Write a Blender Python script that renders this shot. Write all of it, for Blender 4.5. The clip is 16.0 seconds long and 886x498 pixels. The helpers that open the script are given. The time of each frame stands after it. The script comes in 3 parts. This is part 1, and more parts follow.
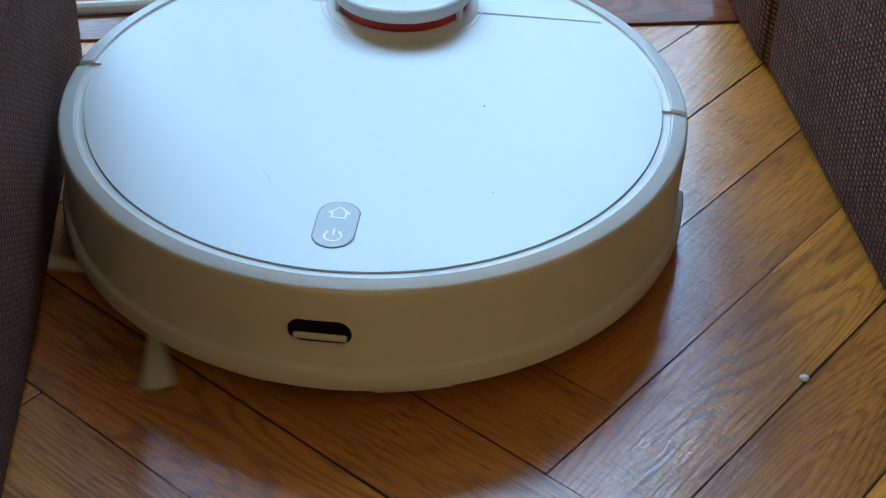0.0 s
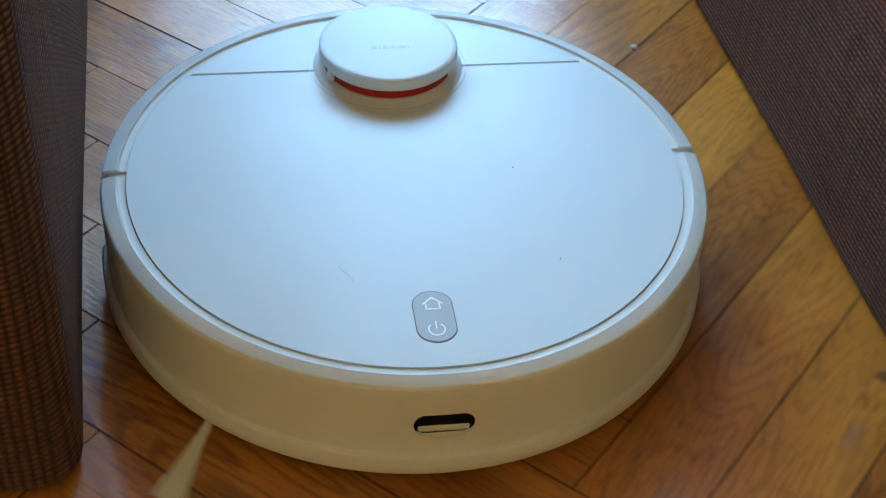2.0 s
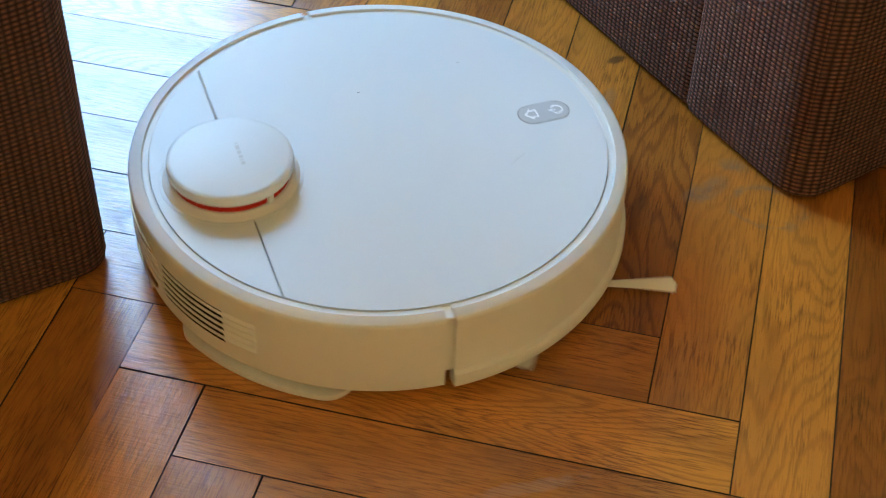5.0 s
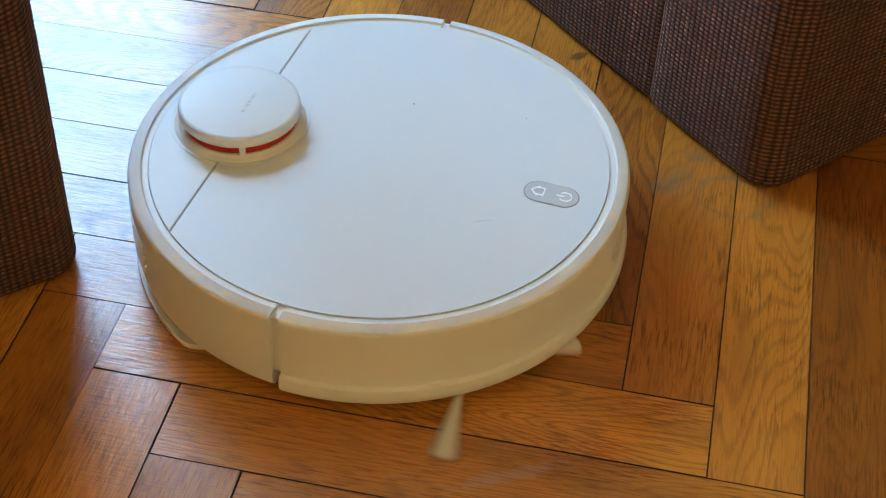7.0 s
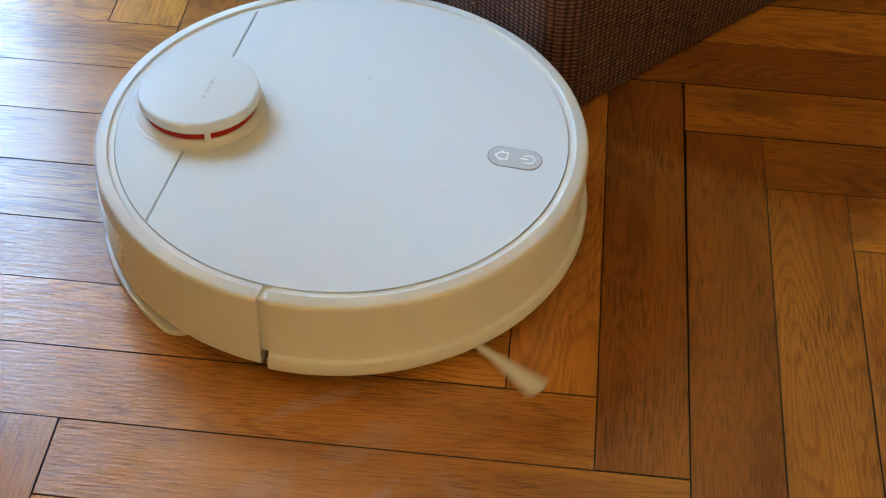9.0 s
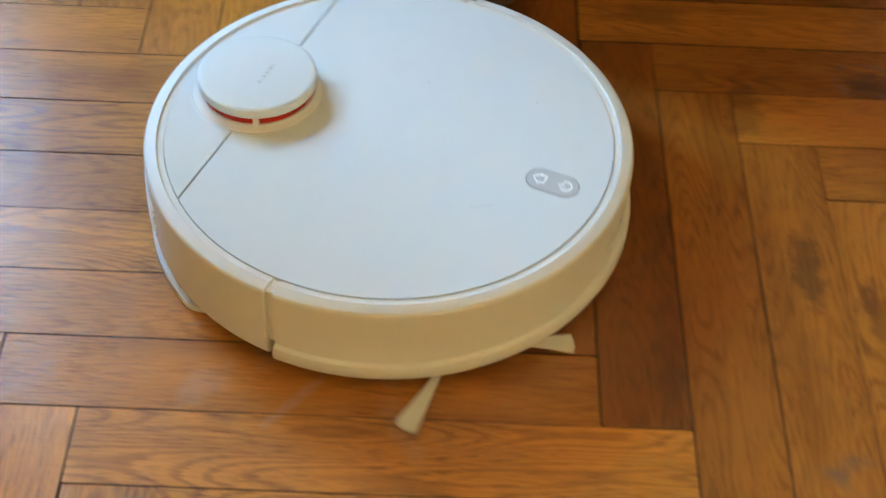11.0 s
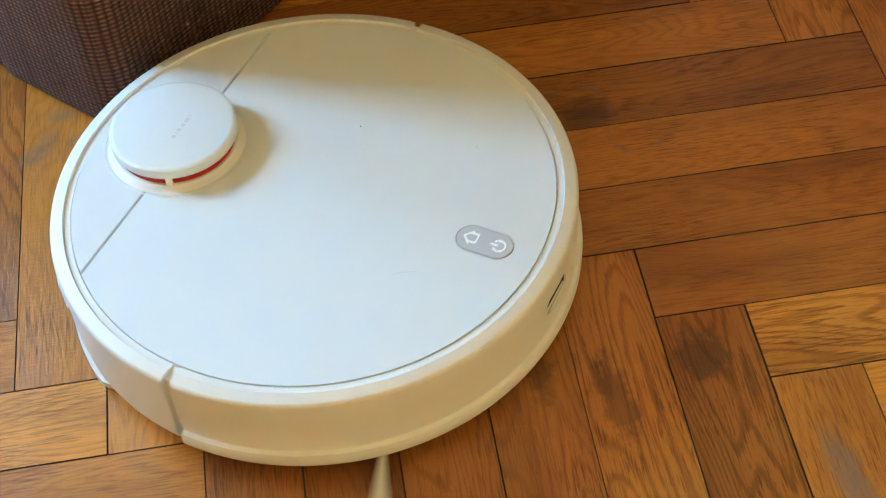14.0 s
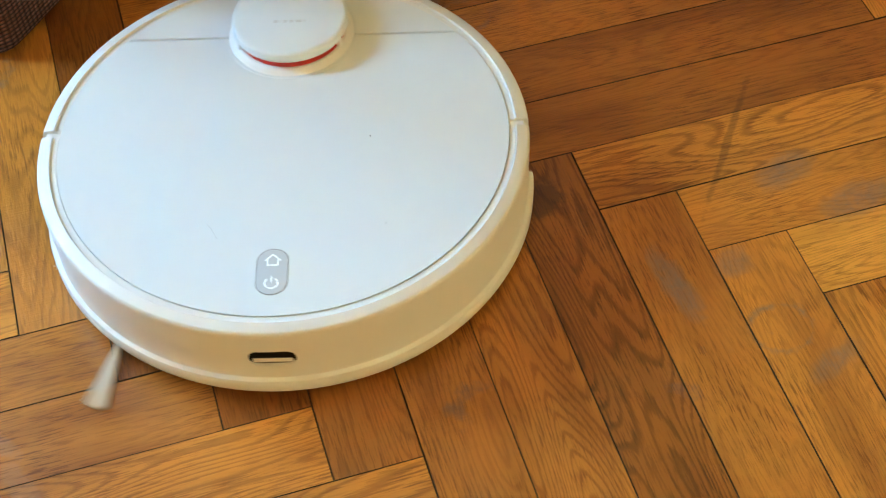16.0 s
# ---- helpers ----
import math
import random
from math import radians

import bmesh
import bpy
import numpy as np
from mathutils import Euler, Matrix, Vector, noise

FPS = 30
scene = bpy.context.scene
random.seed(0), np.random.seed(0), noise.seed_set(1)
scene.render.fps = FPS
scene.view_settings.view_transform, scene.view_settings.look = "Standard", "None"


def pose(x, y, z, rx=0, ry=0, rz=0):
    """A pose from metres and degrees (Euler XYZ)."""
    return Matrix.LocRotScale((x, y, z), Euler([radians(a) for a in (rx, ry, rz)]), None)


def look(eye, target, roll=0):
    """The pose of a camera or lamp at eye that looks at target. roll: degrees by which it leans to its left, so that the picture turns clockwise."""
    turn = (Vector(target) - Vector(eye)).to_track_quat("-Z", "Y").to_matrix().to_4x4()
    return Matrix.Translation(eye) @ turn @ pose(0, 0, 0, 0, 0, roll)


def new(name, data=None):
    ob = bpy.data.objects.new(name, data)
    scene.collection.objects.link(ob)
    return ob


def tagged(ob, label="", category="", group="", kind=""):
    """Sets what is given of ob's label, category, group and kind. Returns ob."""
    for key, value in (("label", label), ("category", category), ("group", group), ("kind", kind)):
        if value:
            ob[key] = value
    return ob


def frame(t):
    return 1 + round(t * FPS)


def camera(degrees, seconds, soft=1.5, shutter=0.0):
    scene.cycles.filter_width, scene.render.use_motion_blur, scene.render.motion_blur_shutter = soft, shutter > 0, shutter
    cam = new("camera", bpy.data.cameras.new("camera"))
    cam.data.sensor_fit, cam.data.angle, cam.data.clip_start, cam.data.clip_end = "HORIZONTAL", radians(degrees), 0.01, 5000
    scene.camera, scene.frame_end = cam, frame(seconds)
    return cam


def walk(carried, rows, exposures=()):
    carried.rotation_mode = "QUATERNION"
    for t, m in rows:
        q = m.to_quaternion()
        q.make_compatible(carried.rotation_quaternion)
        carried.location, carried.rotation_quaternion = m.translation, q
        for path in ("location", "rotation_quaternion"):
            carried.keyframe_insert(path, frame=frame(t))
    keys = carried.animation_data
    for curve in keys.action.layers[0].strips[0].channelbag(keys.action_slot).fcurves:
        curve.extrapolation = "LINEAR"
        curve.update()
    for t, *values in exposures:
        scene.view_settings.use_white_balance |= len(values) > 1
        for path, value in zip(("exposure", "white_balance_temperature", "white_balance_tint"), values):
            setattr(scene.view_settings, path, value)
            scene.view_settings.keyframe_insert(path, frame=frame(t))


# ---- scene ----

cam = camera(32.40, 16.0, soft=1.2, shutter=0.4)
PATH = [
    (0, (-0.3282, 0.1807, 0.5325), (-0.8288, 0.7947, -0.0778), 1.63),
    (0.5, (-0.2904, 0.1489, 0.5689), (-0.7859, 0.7423, -0.0654), 1.84),
    (1, (-0.2584, 0.1139, 0.5913), (-0.7371, 0.6987, -0.0636), 2.83),
    (1.5, (-0.2006, 0.0195, 0.5883), (-0.6515, 0.6239, -0.0685), 3.70),
    (2, (-0.1460, -0.1196, 0.6276), (-0.5533, 0.5131, -0.0311), 3.80),
    (2.5, (-0.1034, -0.2242, 0.6811), (-0.4449, 0.4145, -0.0084), 4.88),
    (3, (-0.1655, -0.3457, 0.7239), (-0.4309, 0.3161, 0.0228), 5.74),
    (3.5, (-0.1294, -0.4052, 0.7327), (-0.3723, 0.2606, 0.0272), 4.08),
    (4, (-0.1424, -0.4573, 0.7440), (-0.3601, 0.2296, 0.0507), 2.66),
    (4.5, (-0.1750, -0.4827, 0.7631), (-0.3567, 0.2130, 0.0682), 2.29),
    (5, (-0.1720, -0.4924, 0.7700), (-0.3325, 0.2117, 0.0783), 1.76),
    (5.2, (-0.1829, -0.4922, 0.7737), (-0.3356, 0.2118, 0.0801), 1.90),
    (7.3, (-0.1837, -0.5156, 0.7576), (-0.3056, 0.2064, 0.0766), 2.45),
    (7.5, (-0.1790, -0.5188, 0.7564), (-0.2920, 0.2006, 0.0710), 2.59),
    (8, (-0.1463, -0.5318, 0.7552), (-0.2296, 0.1847, 0.0627), 3.01),
    (8.5, (-0.1193, -0.5385, 0.7757), (-0.1814, 0.1758, 0.0786), 2.71),
    (8.7, (-0.1159, -0.5423, 0.7779), (-0.1743, 0.1718, 0.0803), 2.41),
    (10.8, (-0.1341, -0.5947, 0.8037), (-0.1465, 0.1040, 0.0883), 2.55),
    (11, (-0.1170, -0.6196, 0.8125), (-0.1105, 0.0717, 0.0900), 2.67),
    (11.5, (-0.0819, -0.6826, 0.8543), (-0.0395, -0.0035, 0.1215), 2.19),
    (12, (-0.0513, -0.6895, 0.8607), (0.0040, -0.0085, 0.1305), 0.60),
    (12.5, (-0.0410, -0.6161, 0.8443), (0.0358, 0.0670, 0.1181), 1.03),
    (13, (-0.0067, -0.4941, 0.8007), (0.0545, 0.1813, 0.0658), -0.94),
    (13.5, (0.0485, -0.4460, 0.8027), (0.0964, 0.2149, 0.0538), -3.42),
    (14, (0.0522, -0.4410, 0.8175), (0.1101, 0.2045, 0.0559), -4.55),
    (14.5, (-0.0235, -0.4557, 0.8290), (0.0514, 0.1887, 0.0680), -4.49),
    (15, (-0.0416, -0.4781, 0.8408), (0.0718, 0.1458, 0.0676), -3.22),
    (15.5, (0.0367, -0.5538, 0.8472), (0.1780, 0.0662, 0.0754), -3.84),
    (16, (0.0096, -0.5806, 0.8651), (0.1670, 0.0321, 0.0906), -3.03),
]
# exposure in stops, white balance
LOOK = [
    (0.0, -0.98, 5520, 9), (1.0, -0.94, 5440, 9), (2.0, -0.70, 5300, 5.5), (2.5, -0.62, 5280, 6), (3.0, -0.42, 5440, 8), (5.0, -0.34, 5560, 10), (8.0, -0.31, 5760, 11),
    (11.0, -0.08, 5480, 7), (12.5, 0.02, 5180, 4), (14.5, 0.27, 5350, 4.5), (16.0, 0.29, 5320, 4)]
walk(cam, [(t, look(eye, target, roll)) for t, eye, target, roll in PATH], LOOK)

# ---- room axes: u runs towards the window wall, v across, between the sofas ----
TURN = radians(45.9)


def room(u, v, z=0.0):
    return Vector((-u * math.sin(TURN) + v * math.cos(TURN), u * math.cos(TURN) + v * math.sin(TURN), z))


ROOM = Matrix.Rotation(TURN, 4, "Z")  # local x = v, local y = u

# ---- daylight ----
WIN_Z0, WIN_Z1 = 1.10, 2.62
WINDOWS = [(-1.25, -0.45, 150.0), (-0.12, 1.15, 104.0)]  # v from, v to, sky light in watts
world = bpy.data.worlds.new("daylight")
scene.world = world
world.use_nodes = True
wn = world.node_tree.nodes
sky = wn.new("ShaderNodeTexSky")
sky.sky_type, sky.sun_disc = "NISHITA", False
sky.sun_elevation, sky.sun_rotation = radians(35), radians(150)
wn["Background"].inputs["Strength"].default_value = 0.1
world.node_tree.links.new(sky.outputs["Color"], wn["Background"].inputs["Color"])

# area lamps stand for sky light in each window's opening, their strengths chosen unequal
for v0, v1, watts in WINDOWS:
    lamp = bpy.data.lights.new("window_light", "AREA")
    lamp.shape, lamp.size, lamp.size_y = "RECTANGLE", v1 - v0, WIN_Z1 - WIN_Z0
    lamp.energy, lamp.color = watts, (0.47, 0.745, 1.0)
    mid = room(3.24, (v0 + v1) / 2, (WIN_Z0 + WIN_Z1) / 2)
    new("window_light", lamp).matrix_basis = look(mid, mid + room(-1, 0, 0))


# ---- materials ----
def material(name, colour, rough=0.5, metal=0.0, coat=0.0):
    m = bpy.data.materials.new(name)
    m.use_nodes = True
    b = m.node_tree.nodes["Principled BSDF"]
    b.inputs["Base Color"].default_value = (*colour, 1)
    b.inputs["Roughness"].default_value = rough
    b.inputs["Metallic"].default_value = metal
    b.inputs["Coat Weight"].default_value = coat
    return m


def node(m, kind, **inputs):
    n = m.node_tree.nodes.new(kind)
    for key, value in inputs.items():
        n.inputs[key.replace("_", " ")].default_value = value
    return n


def link(m, a, b):
    m.node_tree.links.new(a, b)


def bsdf(m):
    return m.node_tree.nodes["Principled BSDF"]


def ramp(m, stops):
    r = m.node_tree.nodes.new("ShaderNodeValToRGB")
    e = r.color_ramp.elements
    while len(e) < len(stops):
        e.new(0.5)
    for k, (p, col) in zip(e, stops):
        k.position, k.color = p, (*col, 1)
    return r


def mathn(m, op, a, b=None, c=None):
    n = m.node_tree.nodes.new("ShaderNodeMath")
    n.operation = op
    for i, v in enumerate((a, b, c)):
        if v is None:
            continue
        if isinstance(v, (int, float)):
            n.inputs[i].default_value = v
        else:
            link(m, v, n.inputs[i])
    return n.outputs[0]


def mix(m, f, a, b, mode="MIX"):
    n = m.node_tree.nodes.new("ShaderNodeMix")
    n.data_type, n.blend_type = "RGBA", mode
    for i, v in ((0, f), (6, a), (7, b)):
        if isinstance(v, (int, float)):
            n.inputs[i].default_value = v
        elif isinstance(v, tuple):
            n.inputs[i].default_value = (*v, 1)
        else:
            link(m, v, n.inputs[i])
    return n.outputs[2]


def plastic(name, colour, rough, bump=0.02):
    m = material(name, colour, rough)
    tc = m.node_tree.nodes.new("ShaderNodeTexCoord")
    fine = node(m, "ShaderNodeTexNoise", Scale=900.0, Detail=2.0)
    wide = node(m, "ShaderNodeTexNoise", Scale=14.0, Detail=4.0)
    link(m, tc.outputs["Object"], fine.inputs["Vector"])
    link(m, tc.outputs["Object"], wide.inputs["Vector"])
    r = mathn(m, "MULTIPLY_ADD", wide.outputs["Fac"], 0.12, rough - 0.06)
    link(m, r, bsdf(m).inputs["Roughness"])
    b = node(m, "ShaderNodeBump", Strength=bump, Distance=0.0005)
    link(m, fine.outputs["Fac"], b.inputs["Height"])
    link(m, b.outputs["Normal"], bsdf(m).inputs["Normal"])
    return m


def oak(name, island, tones):
    """Varnished oak, grain along local x; every strip has its own tone and figure."""
    m = material(name, (0.3, 0.15, 0.05), 0.3)
    nt = m.node_tree
    tc = nt.nodes.new("ShaderNodeTexCoord")
    if island:
        rnd = nt.nodes.new("ShaderNodeNewGeometry").outputs["Random Per Island"]
    else:
        rnd = nt.nodes.new("ShaderNodeObjectInfo").outputs["Random"]
    shift = nt.nodes.new("ShaderNodeCombineXYZ")
    link(m, mathn(m, "MULTIPLY", rnd, 37.0), shift.inputs[0])
    link(m, mathn(m, "MULTIPLY", rnd, 91.0), shift.inputs[1])
    link(m, mathn(m, "MULTIPLY", rnd, 13.0), shift.inputs[2])
    add = nt.nodes.new("ShaderNodeVectorMath")
    add.operation = "ADD"
    link(m, tc.outputs["Object"], add.inputs[0])
    link(m, shift.outputs[0], add.inputs[1])
    # cathedral figure: contour lines of a slow field stretched along the strip, frayed by the pores
    mp = node(m, "ShaderNodeMapping", Scale=(48.0, 820.0, 820.0))
    link(m, add.outputs[0], mp.inputs["Vector"])
    pores = node(m, "ShaderNodeTexNoise", Scale=1.0, Detail=3.0, Roughness=0.6)
    link(m, mp.outputs[0], pores.inputs["Vector"])
    warp = node(m, "ShaderNodeTexNoise", Scale=1.0, Detail=1.3)
    mp0 = node(m, "ShaderNodeMapping", Scale=(2.6, 17.0, 17.0))
    link(m, add.outputs[0], mp0.inputs["Vector"])
    link(m, mp0.outputs[0], warp.inputs["Vector"])
    phase = mathn(m, "MULTIPLY_ADD", warp.outputs["Fac"], 215.0, mathn(m, "MULTIPLY", pores.outputs["Fac"], 5.0))
    figure = mathn(m, "SINE", phase)
    mp2 = node(m, "ShaderNodeMapping", Scale=(3.0, 16.0, 16.0))
    link(m, add.outputs[0], mp2.inputs["Vector"])
    cloud = node(m, "ShaderNodeTexNoise", Scale=1.6, Detail=4.0)
    link(m, mp2.outputs[0], cloud.inputs["Vector"])
    tone = ramp(m, [(0.0, tones[0]), (0.38, tones[1]), (0.68, tones[2]), (1.0, tones[3])])
    link(m, mathn(m, "FRACT", mathn(m, "MULTIPLY", rnd, 7.31)), tone.inputs[0])
    dark = ramp(m, [(0.39, (0.20, 0.13, 0.09)), (0.49, (1, 1, 1))])
    link(m, pores.outputs["Fac"], dark.inputs[0])
    patchy = node(m, "ShaderNodeTexNoise", Scale=16.0, Detail=2.0)
    link(m, add.outputs[0], patchy.inputs["Vector"])
    amount = mathn(m, "MULTIPLY_ADD", patchy.outputs["Fac"], 1.5, -0.35)
    lim = nt.nodes.new("ShaderNodeClamp")
    lim.inputs["Max"].default_value = 0.80
    link(m, amount, lim.inputs[0])
    col = mix(m, lim.outputs[0], tone.outputs[0], dark.outputs[0], "MULTIPLY")
    lines = ramp(m, [(0.05, (0.30, 0.21, 0.16)), (0.42, (1, 1, 1))])
    link(m, mathn(m, "MULTIPLY_ADD", figure, 0.5, 0.5), lines.inputs[0])
    heavy = mathn(m, "FRACT", mathn(m, "MULTIPLY", rnd, 23.7))
    col = mix(m, mathn(m, "MULTIPLY_ADD", mathn(m, "POWER", heavy, 1.5), 0.42, 0.16), col, lines.outputs[0], "MULTIPLY")
    blot = ramp(m, [(0.30, (0.46, 0.34, 0.27)), (0.46, (0.95, 0.92, 0.90)), (0.64, (1.30, 1.28, 1.2))])
    link(m, cloud.outputs["Fac"], blot.inputs[0])
    col = mix(m, 0.55, col, blot.outputs[0], "MULTIPLY")
    if not island:
        own = nt.nodes.new("ShaderNodeObjectInfo").outputs["Color"]
        col = mix(m, 1.0, col, own, "MULTIPLY")
    # stains and scuffs of their own shape: centre, half sizes, turn
    geo = nt.nodes.new("ShaderNodeNewGeometry")
    ragged = node(m, "ShaderNodeTexNoise", Scale=70.0, Detail=5.0, Roughness=0.65)
    link(m, geo.outputs["Position"], ragged.inputs["Vector"])
    rag = mathn(m, "MULTIPLY_ADD", ragged.outputs["Fac"], 1.5, -0.75)

    def spots(rows, ring):
        total = None
        for x, y, rx, ry, turn, amount in rows:
            mp = node(m, "ShaderNodeMapping", Location=(x, y, 0), Rotation=(0, 0, radians(turn)), Scale=(rx, ry, 1))
            mp.vector_type = "TEXTURE"
            link(m, geo.outputs["Position"], mp.inputs["Vector"])
            ln = nt.nodes.new("ShaderNodeVectorMath")
            ln.operation = "LENGTH"
            link(m, mp.outputs[0], ln.inputs[0])
            if ring:
                off = mathn(m, "ABSOLUTE", mathn(m, "ADD", ln.outputs["Value"], -1.0))
                v = mathn(m, "MULTIPLY_ADD", off, -5.0, mathn(m, "MULTIPLY_ADD", rag, 2.6, 0.75))
            else:
                v = mathn(m, "MULTIPLY_ADD", mathn(m, "ADD", ln.outputs["Value"], rag), -2.4, 2.2)
            n = nt.nodes.new("ShaderNodeClamp")
            link(m, v, n.inputs[0])
            v = mathn(m, "MULTIPLY", n.outputs[0], amount)
            total = v if total is None else mathn(m, "MAXIMUM", total, v)
        return total

    col = mix(m, spots(DARK_SPOTS, False), col, (0.055, 0.022, 0.010))
    grey = mathn(m, "MAXIMUM", spots(GREY_SPOTS, False), spots(RINGS, True))
    worn = mathn(m, "MULTIPLY_ADD", ragged.outputs["Fac"], 1.6, -0.25)
    streak = mathn(m, "MULTIPLY_ADD", pores.outputs["Fac"], 1.5, -0.10)
    grey = mathn(m, "MULTIPLY", grey, mathn(m, "MULTIPLY", worn, mathn(m, "MULTIPLY", streak, 2.0)))
    cap = nt.nodes.new("ShaderNodeClamp")
    cap.inputs["Max"].default_value = 0.75
    link(m, grey, cap.inputs[0])
    col = mix(m, cap.outputs[0], col, (0.17, 0.135, 0.105))
    smear = mathn(m, "MULTIPLY", spots(SMEARS, False), mathn(m, "MULTIPLY_ADD", streak, 0.62, 0.08))
    col = mix(m, smear, col, (0.42, 0.33, 0.28))
    # grey worn patches where the varnish is gone
    mp3 = nt.nodes.new("ShaderNodeNewGeometry")
    wearn = node(m, "ShaderNodeTexNoise", Scale=9.0, Detail=6.0, Roughness=0.62)
    link(m, mp3.outputs["Position"], wearn.inputs["Vector"])
    wear = ramp(m, [(0.655, (0, 0, 0)), (0.72, (1, 1, 1))])
    link(m, wearn.outputs["Fac"], wear.inputs[0])
    col = mix(m, mathn(m, "MULTIPLY", wear.outputs[0], 0.55), col, (0.115, 0.095, 0.085))
    link(m, col, bsdf(m).inputs["Base Color"])
    scuff = node(m, "ShaderNodeTexNoise", Scale=38.0, Detail=5.0, Roughness=0.6)
    link(m, mp3.outputs["Position"], scuff.inputs["Vector"])
    r = mathn(m, "MULTIPLY_ADD", scuff.outputs["Fac"], 0.24, 0.22)
    r = mathn(m, "MULTIPLY_ADD", wear.outputs[0], 0.25, r)
    link(m, r, bsdf(m).inputs["Roughness"])
    bsdf(m).inputs["Specular IOR Level"].default_value = 0.35
    bsdf(m).inputs["Coat Weight"].default_value = 1.0
    bsdf(m).inputs["Coat IOR"].default_value = 1.55
    link(m, mathn(m, "MULTIPLY_ADD", scuff.outputs["Fac"], 0.24, 0.05), bsdf(m).inputs["Coat Roughness"])
    # relief: brushed varnish along the grain, open pores, fine cross scratches, slow waves
    mp4 = node(m, "ShaderNodeMapping", Scale=(70.0, 420.0, 420.0))
    link(m, add.outputs[0], mp4.inputs["Vector"])
    relief = node(m, "ShaderNodeTexNoise", Scale=1.0, Detail=3.0)
    link(m, mp4.outputs[0], relief.inputs["Vector"])
    mp5 = node(m, "ShaderNodeMapping", Rotation=(0, 0, radians(62)), Scale=(45.0, 620.0, 620.0))
    link(m, mp3.outputs["Position"], mp5.inputs["Vector"])
    scratch = node(m, "ShaderNodeTexNoise", Scale=1.0, Detail=3.0)
    link(m, mp5.outputs[0], scratch.inputs["Vector"])
    wavy = node(m, "ShaderNodeTexNoise", Scale=34.0, Detail=2.0)
    link(m, mp3.outputs["Position"], wavy.inputs["Vector"])
    hgt = mathn(m, "ADD", mathn(m, "MULTIPLY", relief.outputs["Fac"], 0.55), mathn(m, "MULTIPLY", wavy.outputs["Fac"], 0.9))
    hgt = mathn(m, "ADD", hgt, mathn(m, "MULTIPLY", scratch.outputs["Fac"], 0.40))
    hgt = mathn(m, "ADD", hgt, mathn(m, "MULTIPLY", pores.outputs["Fac"], 0.25))
    b = node(m, "ShaderNodeBump", Strength=0.50, Distance=0.0009)
    link(m, hgt, b.inputs["Height"])
    link(m, b.outputs["Normal"], bsdf(m).inputs["Normal"])
    link(m, b.outputs["Normal"], bsdf(m).inputs["Coat Normal"])
    return m


TONES = ((0.46, 0.172, 0.018), (0.62, 0.256, 0.026), (0.53, 0.208, 0.021), (0.70, 0.310, 0.034))
RED_TONES = ((0.20, 0.060, 0.018), (0.24, 0.075, 0.022), (0.22, 0.066, 0.020), (0.26, 0.085, 0.026))
GREY_SPOTS = [
    (0.334, 0.022, 0.014, 0.048, 8, 0.75), (0.381, 0.026, 0.020, 0.016, 30, 0.6), (0.454, 0.097, 0.034, 0.018, 20, 0.6),
    (0.493, 0.054, 0.040, 0.020, 10, 0.6), (0.412, -0.075, 0.030, 0.012, 25, 0.5), (-0.167, 0.414, 0.018, 0.012, 60, 0.55),
    (-0.155, 0.442, 0.015, 0.010, 0, 0.5), (-0.263, 0.497, 0.007, 0.022, 0, 0.5), (-0.176, 0.402, 0.020, 0.014, 40, 0.5)]
RINGS = [(0.389, -0.038, 0.022, 0.020, 0, 0.6), (0.274, 0.338, 0.022, 0.020, 0, 0.5), (-0.125, 0.400, 0.028, 0.022, 0, 0.55), (0.236, 0.372, 0.024, 0.022, 0, 0.45)]
DARK_SPOTS = [
    (-0.266, 0.553, 0.011, 0.006, 40, 0.75), (0.241, 0.365, 0.028, 0.022, 0, 0.5), (0.159, 0.150, 0.016, 0.050, 0, 0.55),
    (0.206, 0.105, 0.014, 0.050, 5, 0.5), (0.268, 0.128, 0.024, 0.026, 0, 0.65), (0.425, 0.138, 0.088, 0.0040, 54, 0.42),
    (0.13, 0.33, 0.02, 0.05, 0, 0.4), (0.06, 0.45, 0.05, 0.018, 0, 0.35)]
SMEARS = [(-0.247, 0.095, 0.049, 0.007, 29, 0.6), (-0.211, 0.063, 0.048, 0.016, 40, 0.4), (-0.205, 0.013, 0.039, 0.006, 51, 0.5), (-0.267, 0.024, 0.03, 0.016, 43, 0.35), (-0.149, 0.037, 0.028, 0.01, -53, 0.3), (-0.134, -0.005, 0.048, 0.012, -64, 0.25)]
OAK = oak("varnished_oak", False, TONES)
OAK_FAR = oak("varnished_oak_strips", True, TONES)
BOARD = oak("reddish_border_wood", False, RED_TONES)
bsdf(BOARD).inputs["Specular IOR Level"].default_value = 0.15
bsdf(BOARD).inputs["Coat Weight"].default_value = 0.1
JOINT = material("joint_filler", (0.040, 0.019, 0.010), 0.9)


